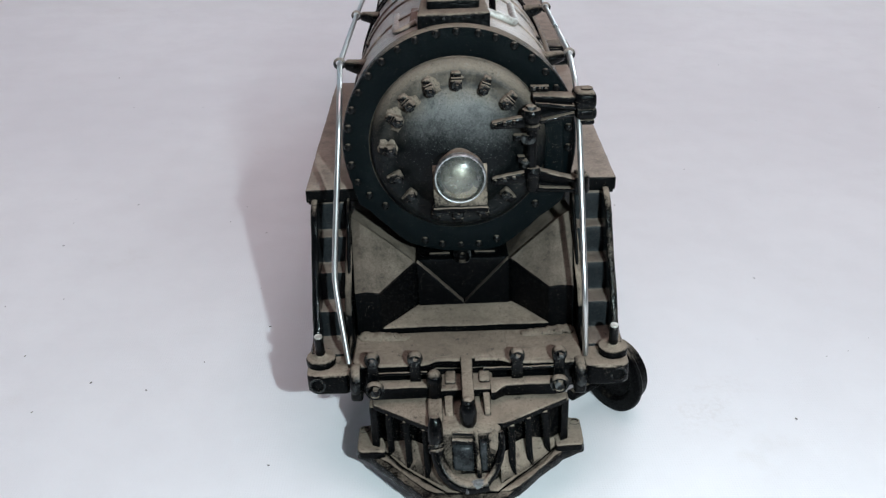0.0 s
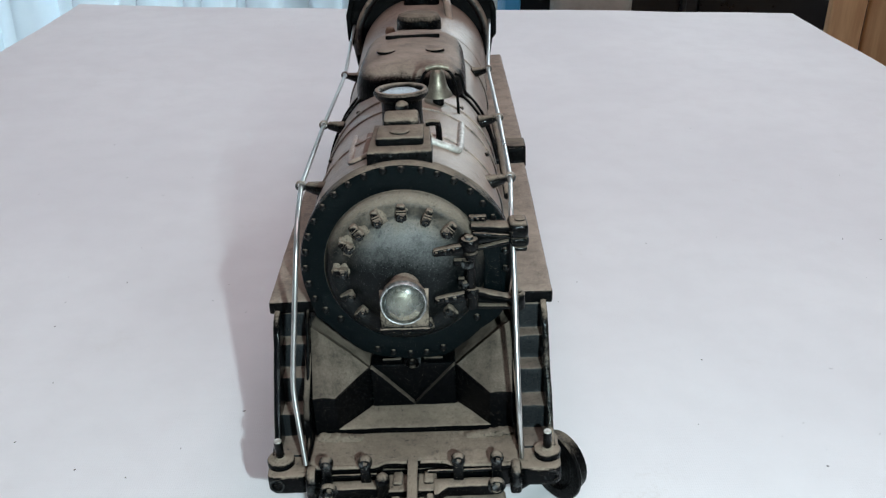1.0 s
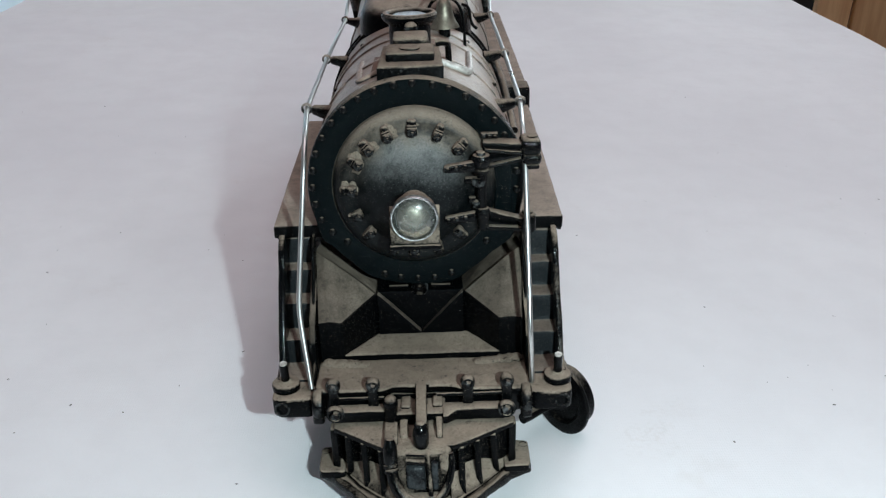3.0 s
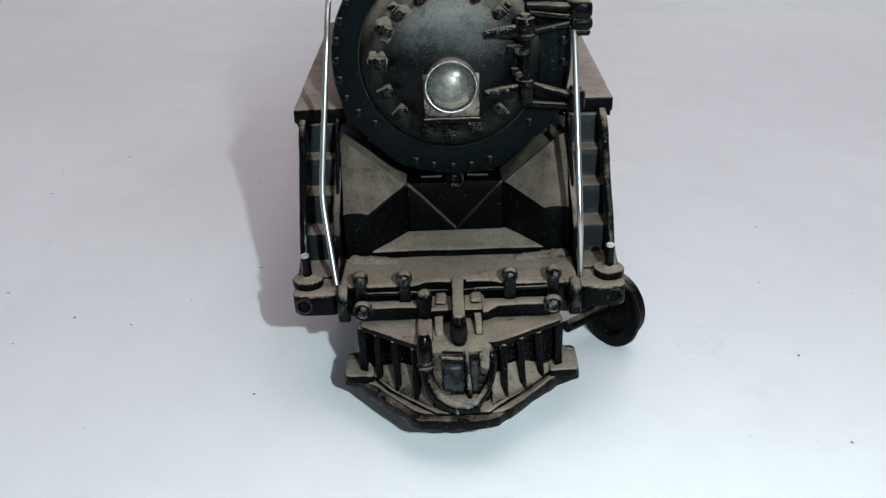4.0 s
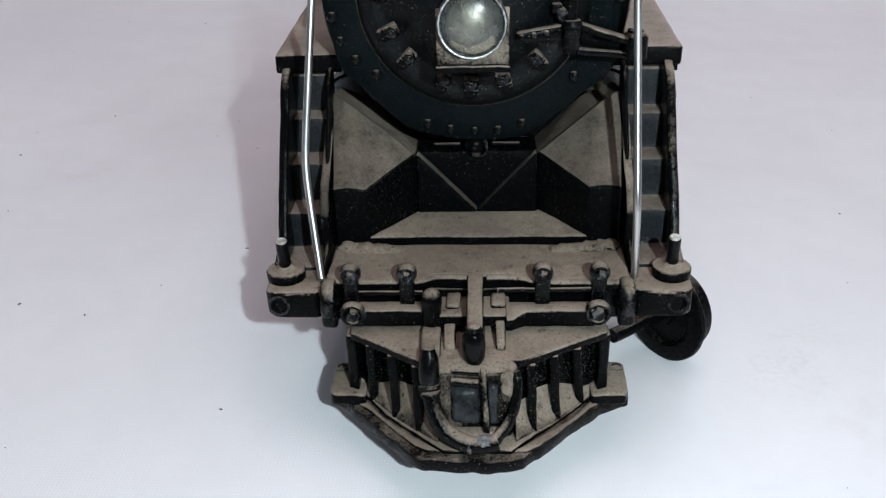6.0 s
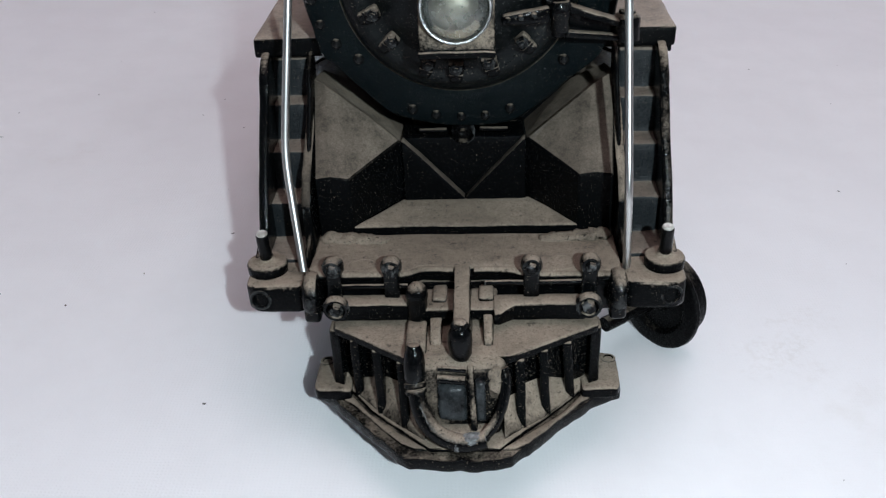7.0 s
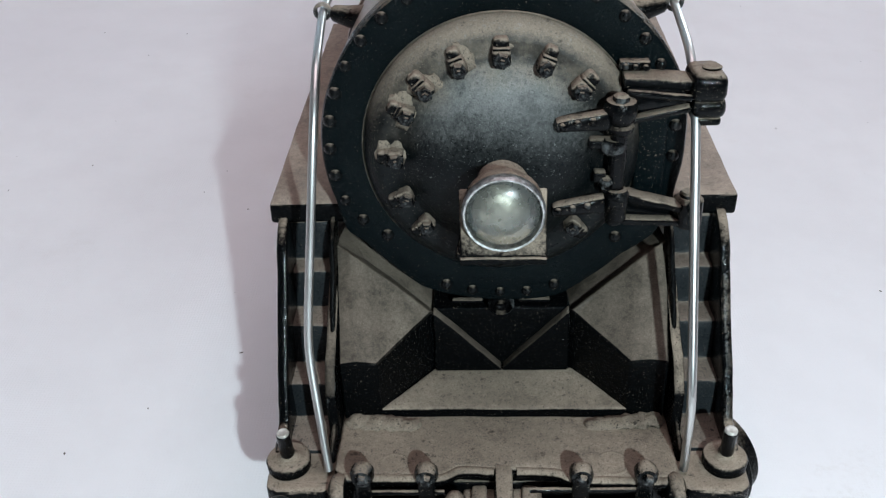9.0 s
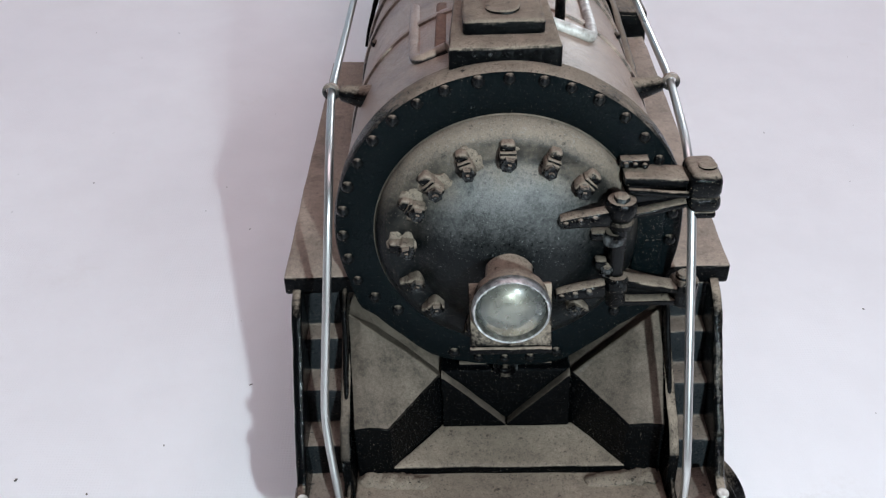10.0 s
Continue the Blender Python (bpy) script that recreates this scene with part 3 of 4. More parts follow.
def headlight():
    h = part("headlight", lathe([(3.3, 0), (3.4, 1.2), (3.2, 1.8), (3.2, 5.6), (4.2, 6.2), (4.6, 6.8), (4.55, 8.4), (4.35, 8.45), (4.25, 6.9), (0, 6.5)], (0, -5.6, 58.7), (0, -1, 0), 40), CAST, LOCO, "small round headlight with a glass lens on a square bracket")
    part("bracket", prism([(-14.6, 52.6), (-14.2, 52.0), (-10.0, 59.4), (-11.2, 60.0)], "x", -5.2, 5.2, 0.25), CAST, h, "dusty square bracket plate leaning back")
    part("bracket_lip", box((-5.2, -14.9, 51.6), (5.2, -13.4, 52.6), 0.25), CAST, h)
    part("bezel", lathe([(4.3, 1.3), (4.85, 1.4), (4.92, 1.9), (4.88, 2.4), (4.7, 2.75), (4.48, 2.7), (4.42, 2.2), (4.3, 1.3)], (0, -12.4, 58.4), (0, -1, 0), 48), RIMMETAL, h, "worn bright metal bezel")
    # dark dish and silver disc added to paint the lens's dark rim and bright centre
    part("reflector", lathe([(4.2, 1.3), (3.7, 0.2), (2.6, -0.3), (1.4, -0.4), (0, -0.4)], (0, -12.9, 58.4), (0, -1, 0), 32), WORN, h, "reflector dish blackened to darken the rim of the lens")
    part("bright_disc", lathe([(3.0, -0.2), (2.7, 0.4), (1.7, 0.9), (0, 1.1)], (-0.3, -12.9, 58.1), (0, -1, 0), 24), DISH, h, "dull silver disc added for the bright centre of the lens")
    part("lens", lathe([(4.45, 1.7), (4.1, 2.2), (3.6, 2.6), (2.8, 3.0), (1.5, 3.3), (0, 3.4)], (0, -12.4, 58.4), (0, -1, 0), 40), LENS, h, "clouded glass lens").visible_shadow = False


smokebox()
smokebox_door()
hinge()
headlight()


def boiler():
    b = part("boiler", lathe([(21.8, 4.2), (22.7, 4.4), (22.7, 60), (22.9, 100), (23.6, 128), (26.4, 208), (0, 208)], (0, 0, CZ), (0, 1, 0), 96), BOILER, LOCO, "black boiler under a coat of brown dust")
    for y, r in ((25.5, 22.7), (46.5, 22.75), (58.0, 22.8), (126.0, 23.6), (150.0, 24.1)):
        part("boiler_band", lathe([(r - 0.3, -0.9), (r + 0.35, -0.75), (r + 0.5, 0), (r + 0.35, 0.75), (r - 0.3, 0.9)], (0, y, CZ), (0, 1, 0), 96), BOILER, b)
    part("boiler_pipe", tube([(13.8, 44, 78.9), (13.3, 24, 79.5), (12.8, 18.8, 80.0), (11.6, 18.0, 80.8), (6.4, 17.8, 83.0)], 0.8), RUBBED, b, "pipe rubbed to bare metal")
    part("boiler_pipe", tube([(-12.4, 34, 79.5), (-11.8, 14, 79.9), (-11.0, 11.0, 80.5), (-7.2, 10.6, 82.4)], 0.85), BOILER, b)
    part("brown_strip", box((-9.0, 12.5, 80.6), (-7.2, 30, 82.0), 0.5), BROWN, b, "thin brown strip beside the feedwater box")
    return b


def feedwater_box():
    f = part("feedwater_box", solid([(-7, 3.0, 81), (7, 3.0, 81), (7, 3.0, 85.4), (-7, 3.0, 85.4), (-7, 20, 81), (7, 20, 81), (6.2, 20, 86.6), (-6.2, 20, 86.6)],
                                    [(0, 1, 2, 3), (4, 7, 6, 5), (0, 4, 5, 1), (3, 2, 6, 7), (0, 3, 7, 4), (1, 5, 6, 2)], 0.4), CAST, LOCO, "stepped dusty box in front of the chimney")
    lid = box((-5.2, 6.5, 85.2), (5.2, 16.5, 87.5), 0.6)
    rod((0, 10.5, 87.4), (0, 10.5, 88.0), 2.2, 20, 0.3, lid)
    part("lid", lid, CAST, f)
    part("hood", solid([(-4.2, 16.6, 85.5), (4.2, 16.6, 85.5), (3.9, 17.2, 88.6), (-3.9, 17.2, 88.6), (-4.2, 24.0, 85.5), (4.2, 24.0, 85.5), (3.8, 23.0, 89.2), (-3.8, 23.0, 89.2)],
                       [(0, 1, 2, 3), (4, 7, 6, 5), (0, 4, 5, 1), (3, 2, 6, 7), (0, 3, 7, 4), (1, 5, 6, 2)], 0.7), CAST, f)
    for k in range(7):
        part("rivet", ball((-5.7 + 1.9 * k, 3.0, 84.5), 0.3, seg=8), BARE, f)
    part("knob", ball((0, 24.6, 89.4), 1.6, seg=14, squash=(1, 1.2, 0.8)), CAST, f)
    part("pipe", tube([(5.6, 18.2, 87.0), (7.8, 18.2, 87.2), (8.4, 20.0, 86.0), (8.4, 21.2, 81.0)], 0.75), CAST, f)


def sand_pipes():
    """Thin pipes from the sand dome down over the boiler's flanks, and clips beside them."""
    for s in (-1, 1):
        for y0, y1 in ((76, 62), (84, 72)):
            path = [((23.3 + 0.4 * k / 7) * math.cos(radians(58 - 7.5 * k)) * s, y0 + (y1 - y0) * k / 7, CZ + (23.3 + 0.4 * k / 7) * math.sin(radians(58 - 7.5 * k))) for k in range(8)]
            part("sand_pipe", tube(path, 0.4, rounds=1), UNDER, LOCO)
        for d, y in ((30, 40), (52, 61)):
            c = Vector((22.9 * math.cos(radians(d)) * s, y, CZ + 22.9 * math.sin(radians(d))))
            part("clip", ball(c, 0.7, seg=10, squash=(1, 1.5, 0.8)), UNDER, LOCO)


def chimney():
    c = part("chimney", lathe([(6.4, 0), (5.4, 1.6), (4.9, 3.6), (4.9, 9.0), (5.9, 9.8), (6.5, 10.6), (6.6, 11.2), (6.2, 11.8), (5.6, 11.9), (5.1, 11.5), (4.8, 10.2), (0, 10.2)], (-0.4, 32.5, 79.9), (0, 0, 1), 48), DOME, LOCO, "short flared chimney with a thick dusty lip")
    part("smoke_cap", lathe([(4.85, 0), (3.6, 0.6), (0, 0.8)], (-0.4, 32.5, 90.6), (0, 0, 1), 32), SOCKET, c, "pale milky cap inside the lip")


def bell():
    o = (8.1, 54.5, 83.4)
    b = part("bell", lathe([(0, 1.2), (3.3, 0.9), (3.8, 0.5), (3.6, 1.1), (2.8, 2.4), (2.25, 4.0), (2.0, 5.6), (1.7, 6.7), (1.1, 7.5), (0, 7.8)], o, (0, 0, 1), 32), NICKEL, LOCO, "tarnished bell in a yoke")
    part("clapper", rod((o[0], o[1], 81.4), (o[0], o[1], 84.6), 1.5, 14), UNDER, b)
    for s in (-1, 1):
        part("yoke_arm", tube([(o[0] + 5.2 * s, o[1], 79.5 - (1.6 if s > 0 else 0)), (o[0] + 4.8 * s, o[1], 87.0), (o[0] + 3.4 * s, o[1], 90.2), (o[0] + 1.2 * s, o[1], 91.6)], 0.4), UNDER, b)
    part("yoke_top", tube([(o[0] - 3, o[1], 91.2), (o[0], o[1], 92.0), (o[0] + 3, o[1], 91.2)], 0.75), NICKEL, b)
    part("yoke_lever", tube([(o[0] + 4.6, o[1], 89.5), (o[0] + 6.4, o[1] - 0.5, 89.0), (o[0] + 6.9, o[1] - 1.0, 84.5), (o[0] + 8.4, o[1] - 1.0, 83.4)], 0.4), UNDER, b)


def domes():
    one = bmesh.new()
    bmesh.ops.create_uvsphere(one, u_segments=40, v_segments=24, radius=1.0)
    for v in one.verts:
        x, y, z = v.co
        e = lambda a, p: math.copysign(abs(a) ** p, a)
        v.co = Vector((16.2 * e(x, 0.8), 98.5 + 31 * e(y, 0.30), 76.5 + 13.2 * e(z, 0.48))) * MM
    d = part("sand_dome", one, DOME, LOCO, "long low sand dome with a dark front")
    for x in (-7.2, 7.2):
        part("dome_lid", lathe([(2.9, 0), (2.7, 0.7), (2.2, 0.95), (0, 1.05)], (x, 87, 89.2), (0, 0, 1), 24), DOME, d)
    part("dome_slot", box((-8.5, 106.5, 89.2), (8.5, 107.3, 90.5), 0.3), UNDER, d)
    s = part("steam_dome", lathe([(8.2, 0), (8.0, 4.5), (7.2, 6.2), (4.5, 7.0), (0, 7.2)], (0.6, 155, 82.6), (0, 0, 1), 40), CAST, LOCO, "round steam dome")
    part("whistle", lathe([(1.7, 0), (1.8, 3), (1.2, 4.4), (0, 4.6)], (-9.5, 147, 81.6), (0, 0, 1), 16), BROWN, s, "bare brown fitting")
    t = part("turret", lathe([(7.2, 0), (7.0, 5.0), (6.4, 5.8), (5.2, 6.0), (4.8, 5.4), (0, 5.4)], (0.6, 199, 85.0), (0, 0, 1), 40), CAST, LOCO, "dark turret ahead of the cab")
    part("valve_stem", tube([(11.8, 178, 81.0), (11.4, 182, 87.0), (10.0, 188, 90.5), (9.6, 196, 93.0)], 1.5), BOILER, t)


def cab():
    out = [(-25, 36), (25, 36), (28, 58), (30, 70), (30.2, 80), (28, 88), (21.5, 95), (12, 99), (0, 100.4), (-12, 99), (-21.5, 95), (-28, 88), (-30.2, 80), (-30, 70), (-28, 58)]
    c = part("cab", prism(out, "y", 208, 262, 0.8), CAST, LOCO, "black cab behind the boiler")
    roof = [(x * 1.04, z + 0.9) for x, z in out[3:-1]]
    part("cab_roof", prism(roof + [(x * 0.98, z - 1.2) for x, z in reversed(out[3:-1])], "y", 205.5, 266, 0.3), DOME, c)
    for s in (-1, 1):
        arc = [(27.4 * math.cos(radians(d)) * s, 207.4, 67.5 + 27.8 * math.sin(radians(d))) for d in range(-6, 76, 5)]
        part("window_frame", tube(arc, 1.7, rounds=1), BOILER, c, "dusty rim of the front window")


boiler()
feedwater_box()
sand_pipes()
chimney()
bell()
domes()
cab()


def handrails():
    for s in (-1, 1):
        low = (23.2, -19.0, 33.0) if s > 0 else (26.0, -10.5, 36.5)
        lean = 0.9 if s > 0 else 1.4
        path = [(28.5 * s, 208, 76.5), (24.0 * s, 122, 75.2), (24.4 * s, 65, 74.4), (24.5 * s, 19.5, 72.8), ((24.3 - lean) * s, 2.0, 71.5), ((24.4 - lean) * s, -3.5, 66.0), (low[0] * s, low[1], low[2]), (23.8 * s, -17.0, 20.6)]
        r = part("handrail", tube(path, 0.58), WIRE, LOCO, "bright bent steel wire handrail")
        for y, z, x in ((19.5, 72.8, 24.5), (65, 74.4, 24.4), (122, 75.2, 24.0)):
            st = lathe([(0.8, -0.4), (1.3, -0.3), (1.3, 0.3), (0.8, 0.4)], (x * s, y, z), (0, 1, 0), 20)
            part("eyelet", st, BOILER, r)
            part("stanchion", rod((18.6 * s, y, z - 1.2), (23.4 * s, y, z - 0.2), 1.9, 14, 0.4, r2=1.1), CAP, r)


def running_boards():
    for s in (-1, 1):
        a = 6.2 if s > 0 else 5.6
        top = [(a, 49.6), (60, 53.2), (83, 54.6), (83, 59.6), (208, 61.8), (208, 58.0), (90, 56.0), (90, 51.0), (a, 46.4)] if s > 0 else [(a, 49.6), (60, 53.2), (76, 54.2), (76, 50.2), (a, 46.4)]
        b = part("running_board", prism(top, "x", 15 * s, (33.0 if s > 0 else 32.6) * s, 0.5), DOME, LOCO, "dusty black running board")
        if s > 0:
            part("tank_end", box((24, 83.2, 53.2), (33.4, 92, 60.2), 0.6), UNDER, b)
            part("air_pipe", tube([(24.4, 100, 64.6), (24.8, 76, 63.6), (25.2, 58, 60.4), (25.4, 46, 58.0)], 1.0), CAP, b)
        else:
            part("rear_board", box((-24.5, 74, 52.5), (-15, 208, 58), 0.5), DOME, b)
        part("valance", box((32.2 if s > 0 else -32.8, 10, 44.4), (33.2 if s > 0 else -31.8, 84 if s > 0 else 74, 47.6), 0.3), CAST, b)
    # ladder-like steps from the running boards down to the deck
    for s in (-1, 1):
        st = part("front_steps", prism([(9, 46.6), (9, 15), (-13, 15), (-13, 20.6), (-6.3, 20.9), (-6.1, 26.7), (-1.3, 27.0), (-1.0, 33.3), (3.4, 33.6), (3.7, 39.4), (7.0, 39.7), (7.4, 45.6)], "x", 24.6 * s, 30.4 * s, 0.3), STEP, LOCO, "black cast steps with dusty treads")
        side = [(7, 47.4), (7, 15), (-15, 15), (-15, 21.8), (-11.0, 23.6), (-7.6, 29.6), (-3.6, 36.0), (0.4, 42), (1.6, 44.6), (4.0, 46.8), (5.6, 47.4)]
        part("step_cheek", prism(side, "x", 30.0 * s, 31.5 * s, 0.45), CAP if s > 0 else BLACK, st)
        part("step_cheek", prism(side, "x", 23.3 * s, 24.0 * s, 0.3), UNDER, st)
        cyl = part("steam_cylinder", lathe([(0, 0), (8.0, 0), (9.4, 1.2), (9.4, 6), (8.9, 6.4), (8.9, 24), (9.4, 24.4), (9.4, 30), (0, 30)], (23.0 * s, 8, 30), (0, 1, 0), 40), UNDER, LOCO, "black steam cylinder behind the steps")
        part("cylinder_head", lathe([(0, -1.5), (4, -1.4), (5, -0.6), (5, 0.4)], (23.0 * s, 8, 30), (0, 1, 0), 32), UNDER, cyl)


def saddle():
    """Cast smokebox saddle: two sloped blocks, the plate between them and the gussets under the smokebox."""
    # dust left off this base: its plain black stands for the smokebox's shade
    base = box((-9.9, 1.9, 15), (9.9, 40, 34.0), 0.35)
    box((-22.4, 12.8, 15), (22.4, 40, 38), 0.4, bm=base)
    d = part("saddle", base, BARE, LOCO, "cast black saddle under the smokebox")
    for s in (-1, 1):
        # slope, its outer facet, the narrow facet beyond its ridge and the part that runs back under the smokebox
        pts = [(22.6, -7.5, 31.1), (20.2, -7.5, 31.4), (17.5, -7.3, 31.0), (10.1, 1.0, 34.0), (20.4, 3.4, 41.8), (21.6, 3.9, 42.6), (23.6, 5.2, 43.1), (8.9, 2.7, 32.2), (19.6, 5.8, 40.2), (17.6, 13, 39.6), (8.0, 12, 31.0), (23.4, 13, 42.2),
               (22.6, -7.6, 20.5), (17.5, -7.4, 20.5), (10.1, 0.9, 20.5), (8.0, 12, 20.5), (23.4, 13, 20.5)]
        blk = solid([(x * s, y, z) for x, y, z in pts], [(0, 1, 5, 6), (1, 2, 4, 5), (2, 3, 4), (3, 7, 8, 4), (4, 8, 6, 5), (7, 10, 9, 8), (8, 9, 11, 6), (0, 12, 13, 2, 1), (2, 13, 14, 3), (3, 14, 15, 10, 7), (10, 15, 16, 11, 9), (11, 16, 12, 0, 6), (12, 16, 15, 14, 13)], 0.2, 1)
        part("saddle_slope", blk, SADDLE, d, angle=14)
        tri = [(9.8, 34.1), (9.8, 22.0), (0.0, 22.0), (0.0, 24.0), (9.3, 33.9)] if s > 0 else [(0.0, 24.0), (0.0, 22.0), (-9.8, 22.0), (-9.8, 34.1), (-9.3, 33.9)]
        part("gusset", prism(tri, "y", 0.3, 2.4, 0.25), SADDLE, d)
        part("fin", prism([(-10.9, 20.5), (-10.7, 28.0), (-7.5, 32.2), (5.6, 42.4), (6.0, 20.5)], "x", 23.0 * s, 24.5 * s, 0.35), RIB if s > 0 else SADDLE, d)
    part("step_plate", solid([(-17.4, -7.1, 22.8), (18.0, -7.3, 22.8), (10.2, 0.8, 23.9), (-9.9, 0.8, 23.9), (-17.4, -7.1, 20.0), (18.0, -7.3, 20.0), (10.2, 0.8, 20.0), (-9.9, 0.8, 20.0)],
                             [(0, 1, 2, 3), (7, 6, 5, 4), (0, 4, 5, 1), (1, 5, 6, 2), (2, 6, 7, 3), (3, 7, 4, 0)], 0.2), CAST, d)
    for s in (-1, 1):
        part("rib", box((2.6 if s > 0 else -7.0, 2.0, 34.8), (7.0 if s > 0 else -2.6, 2.9, 35.3), 0.15), SADDLE, d)
    # dust that has spilled from the deck into the corners of the saddle
    for s in (-1, 1):
        for k in range(4):
            c = Vector((s * (13.6 + 2.3 * k), -8.9 + 0.35 * k, 21.2))
            spill = ball(c, 1.0, seg=24, squash=(2.3, 1.3 + 0.25 * k, 0.75 + 0.12 * k))
            for v in spill.verts:
                p = v.co * 1000
                v.co = c * MM + (v.co - c * MM) * (1 + 0.35 * noise.noise(p * 0.8) + 0.2 * noise.noise(p * 2.6))
            part("dust_drift", spill, HEAP, d, "brown dust spilled into the corner")
    part("drain_plug", lathe([(0, 0), (1.9, 0), (1.9, -1.0), (1.5, -1.5), (1.2, -0.8), (0.8, -0.9), (0.7, -1.6), (0, -1.7)], (0, 2.4, 34.9), (0, 1, 0.1), 20), UNDER, d)


def deck():
    out = [(-23.0, 4), (-23.0, -17.2), (-21.8, -18.3), (-8.4, -18.7), (-7.4, -18.2), (-6.4, -17.1), (-1.6, -17.4), (1.6, -17.4), (6.9, -17.6), (8.0, -18.5), (9.0, -19.1), (21.6, -19.4), (23.0, -18.6), (23.0, 4)]
    d = part("front_deck", prism(out, "z", 18.6, 21.3, 0.55, 3), CAST, LOCO, "dusty front deck plate")
    part("deck_face", box((-22.4, -17.6, 13.6), (22.4, 2, 18.8), 0.4), BLACK, d)
    for path in ([(-21.4, -18.6, 20.7), (-8.6, -19.0, 20.7), (-7.2, -18.2, 20.7), (-6.2, -17.3, 20.7), (-1.4, -17.6, 20.7)], [(1.6, -17.6, 20.7), (6.9, -17.8, 20.7), (8.4, -18.9, 20.7), (9.4, -19.3, 20.7), (21.2, -19.6, 20.7)]):
        part("deck_bead", tube(path, 0.7, rounds=2), CAST, d)
    for s in (-1, 1):
        e = [(22.9, -19.2), (24.2, -20.3), (30.6, -20.3), (32.2, -19.0), (32.6, -8.0), (31.0, -4), (22.9, -4)]
        end = part("beam_end", prism([(x * s, y) for x, y in (e if s > 0 else e[::-1])], "z", 15.4, 20.0, 0.6), CAST, d)
        part("bolt_hole", lathe([(1.7, 0.2), (1.65, -0.35), (1.25, -0.5), (1.0, -0.3), (0.8, 0.15), (0, 0.2)], (30.0 * s, -20.0, 17.7), (0, 1, 0), 16), EDGE, end)
        base = part("flag_socket", lathe([(2.9, 0), (3.0, 1.4), (2.8, 1.75), (1.5, 1.9), (1.1, 2.3), (0.95, 2.8)], (29.5 * s, -15.4, 19.9), (0, 0, 1), 28), CAST, end)
        part("flag_post", rod((29.5 * s, -15.3, 20.6), (29.5 * s, -16.3, 26.6), 0.95, 14, 0.2), BLACK, base)
        part("post_tip", rod((29.5 * s, -16.28, 26.4), (29.5 * s, -16.36, 26.95), 0.82, 14, 0.2), RUBBED, base, "bright cut end of the post")
        ear = lathe([(0, -1.3), (2.2, -1.3), (3.0, -0.8), (3.3, 0.0), (3.0, 0.9), (2.2, 1.3), (0, 1.3)], (22.2 * s, -20.0, 18.6), (1, 0, 0), 28)
        box((20.9 if s > 0 else -23.4, -22.4, 14.8), (23.4 if s > 0 else -20.9, -18.0, 18.6), 0.7, bm=ear)
        part("end_bracket", ear, CAP, d)
    for x in (-18.7, -10.3, 9.8, 18.1):
        # an eye on a post, with its nut towards the front
        b = lathe([(0, 0), (1.1, 0.1), (1.55, 0.6), (1.6, 1.6), (1.3, 2.4), (0, 2.5)], (x, -18.9, 23.0), (0, -1, 0.04), 18)
        box((x - 1.15, -21.0, 16.2), (x + 1.15, -19.2, 22.8), 0.35, bm=b)
        b = part("lift_bracket", b, CAP, d)
        part("nut", lathe([(0.85, 0), (0.85, 0.6), (0.55, 0.95), (0, 1.0)], (x, -21.2, 23.1), (0, -1, 0.1), 6), BLACK, b, angle=25)
    for x0, x1, z in ((-18.6, -8.0, 19.9), (3.2, 18.0, 20.2)):
        part("lift_rod", tube([(x0, -20.4, z), (x1, -20.4, z)], 0.38), BLACK, d)
    bar = part("lift_bar", box((-18.2, -22.9, 15.5), (-7.8, -20.0, 18.3), 0.25), CAST, d)
    right = solid([(17.4, -20.2, 18.2), (6.8, -20.2, 18.2), (4.4, -20.2, 18.2), (4.4, -25.0, 17.8), (5.2, -25.0, 17.8), (7.2, -23.1, 18.2), (17.4, -23.1, 18.2),
                   (17.4, -20.2, 15.5), (6.8, -20.2, 15.5), (4.4, -20.2, 15.5), (4.4, -25.0, 15.9), (5.2, -25.0, 15.9), (7.2, -23.1, 15.5), (17.4, -23.1, 15.5)],
                  [(0, 1, 2, 3, 4, 5, 6), (13, 12, 11, 10, 9, 8, 7), (0, 7, 8, 1), (1, 8, 9, 2), (2, 9, 10, 3), (3, 10, 11, 4), (4, 11, 12, 5), (5, 12, 13, 6), (6, 13, 7, 0)], 0.25)
    part("lift_bar", right, CAST, d)
    for x in (-18.4, 17.9):
        nut = part("bar_nut", lathe([(0, 0.4), (1.9, 0.4), (2.0, -0.3), (1.7, -0.9), (1.35, -0.8), (1.2, -0.5)], (x, -22.6, 17.7), (0, 1, 0.05), 20), CAP, bar)
        part("bolt", lathe([(1.0, 0.2), (1.0, -0.9), (0.7, -1.2), (0, -1.25)], (x, -22.8, 17.7), (0, 1, 0.05), 6), BLACK, nut, angle=25)
    return d


def deck_marks(d):
    for x in (-15.0, 14.4):
        part("cast_ring", lathe([(1.75, 0), (1.95, 0.09), (2.1, 0.09), (2.3, 0)], (x, -16.6, 21.28), (0, 0, 1), 24), CAST, d)
    part("white_speck", ball((8.95, 0.4, 29.4), 0.26, seg=8, squash=(1.2, 0.5, 0.9)), SPECK, d, "small white speck")


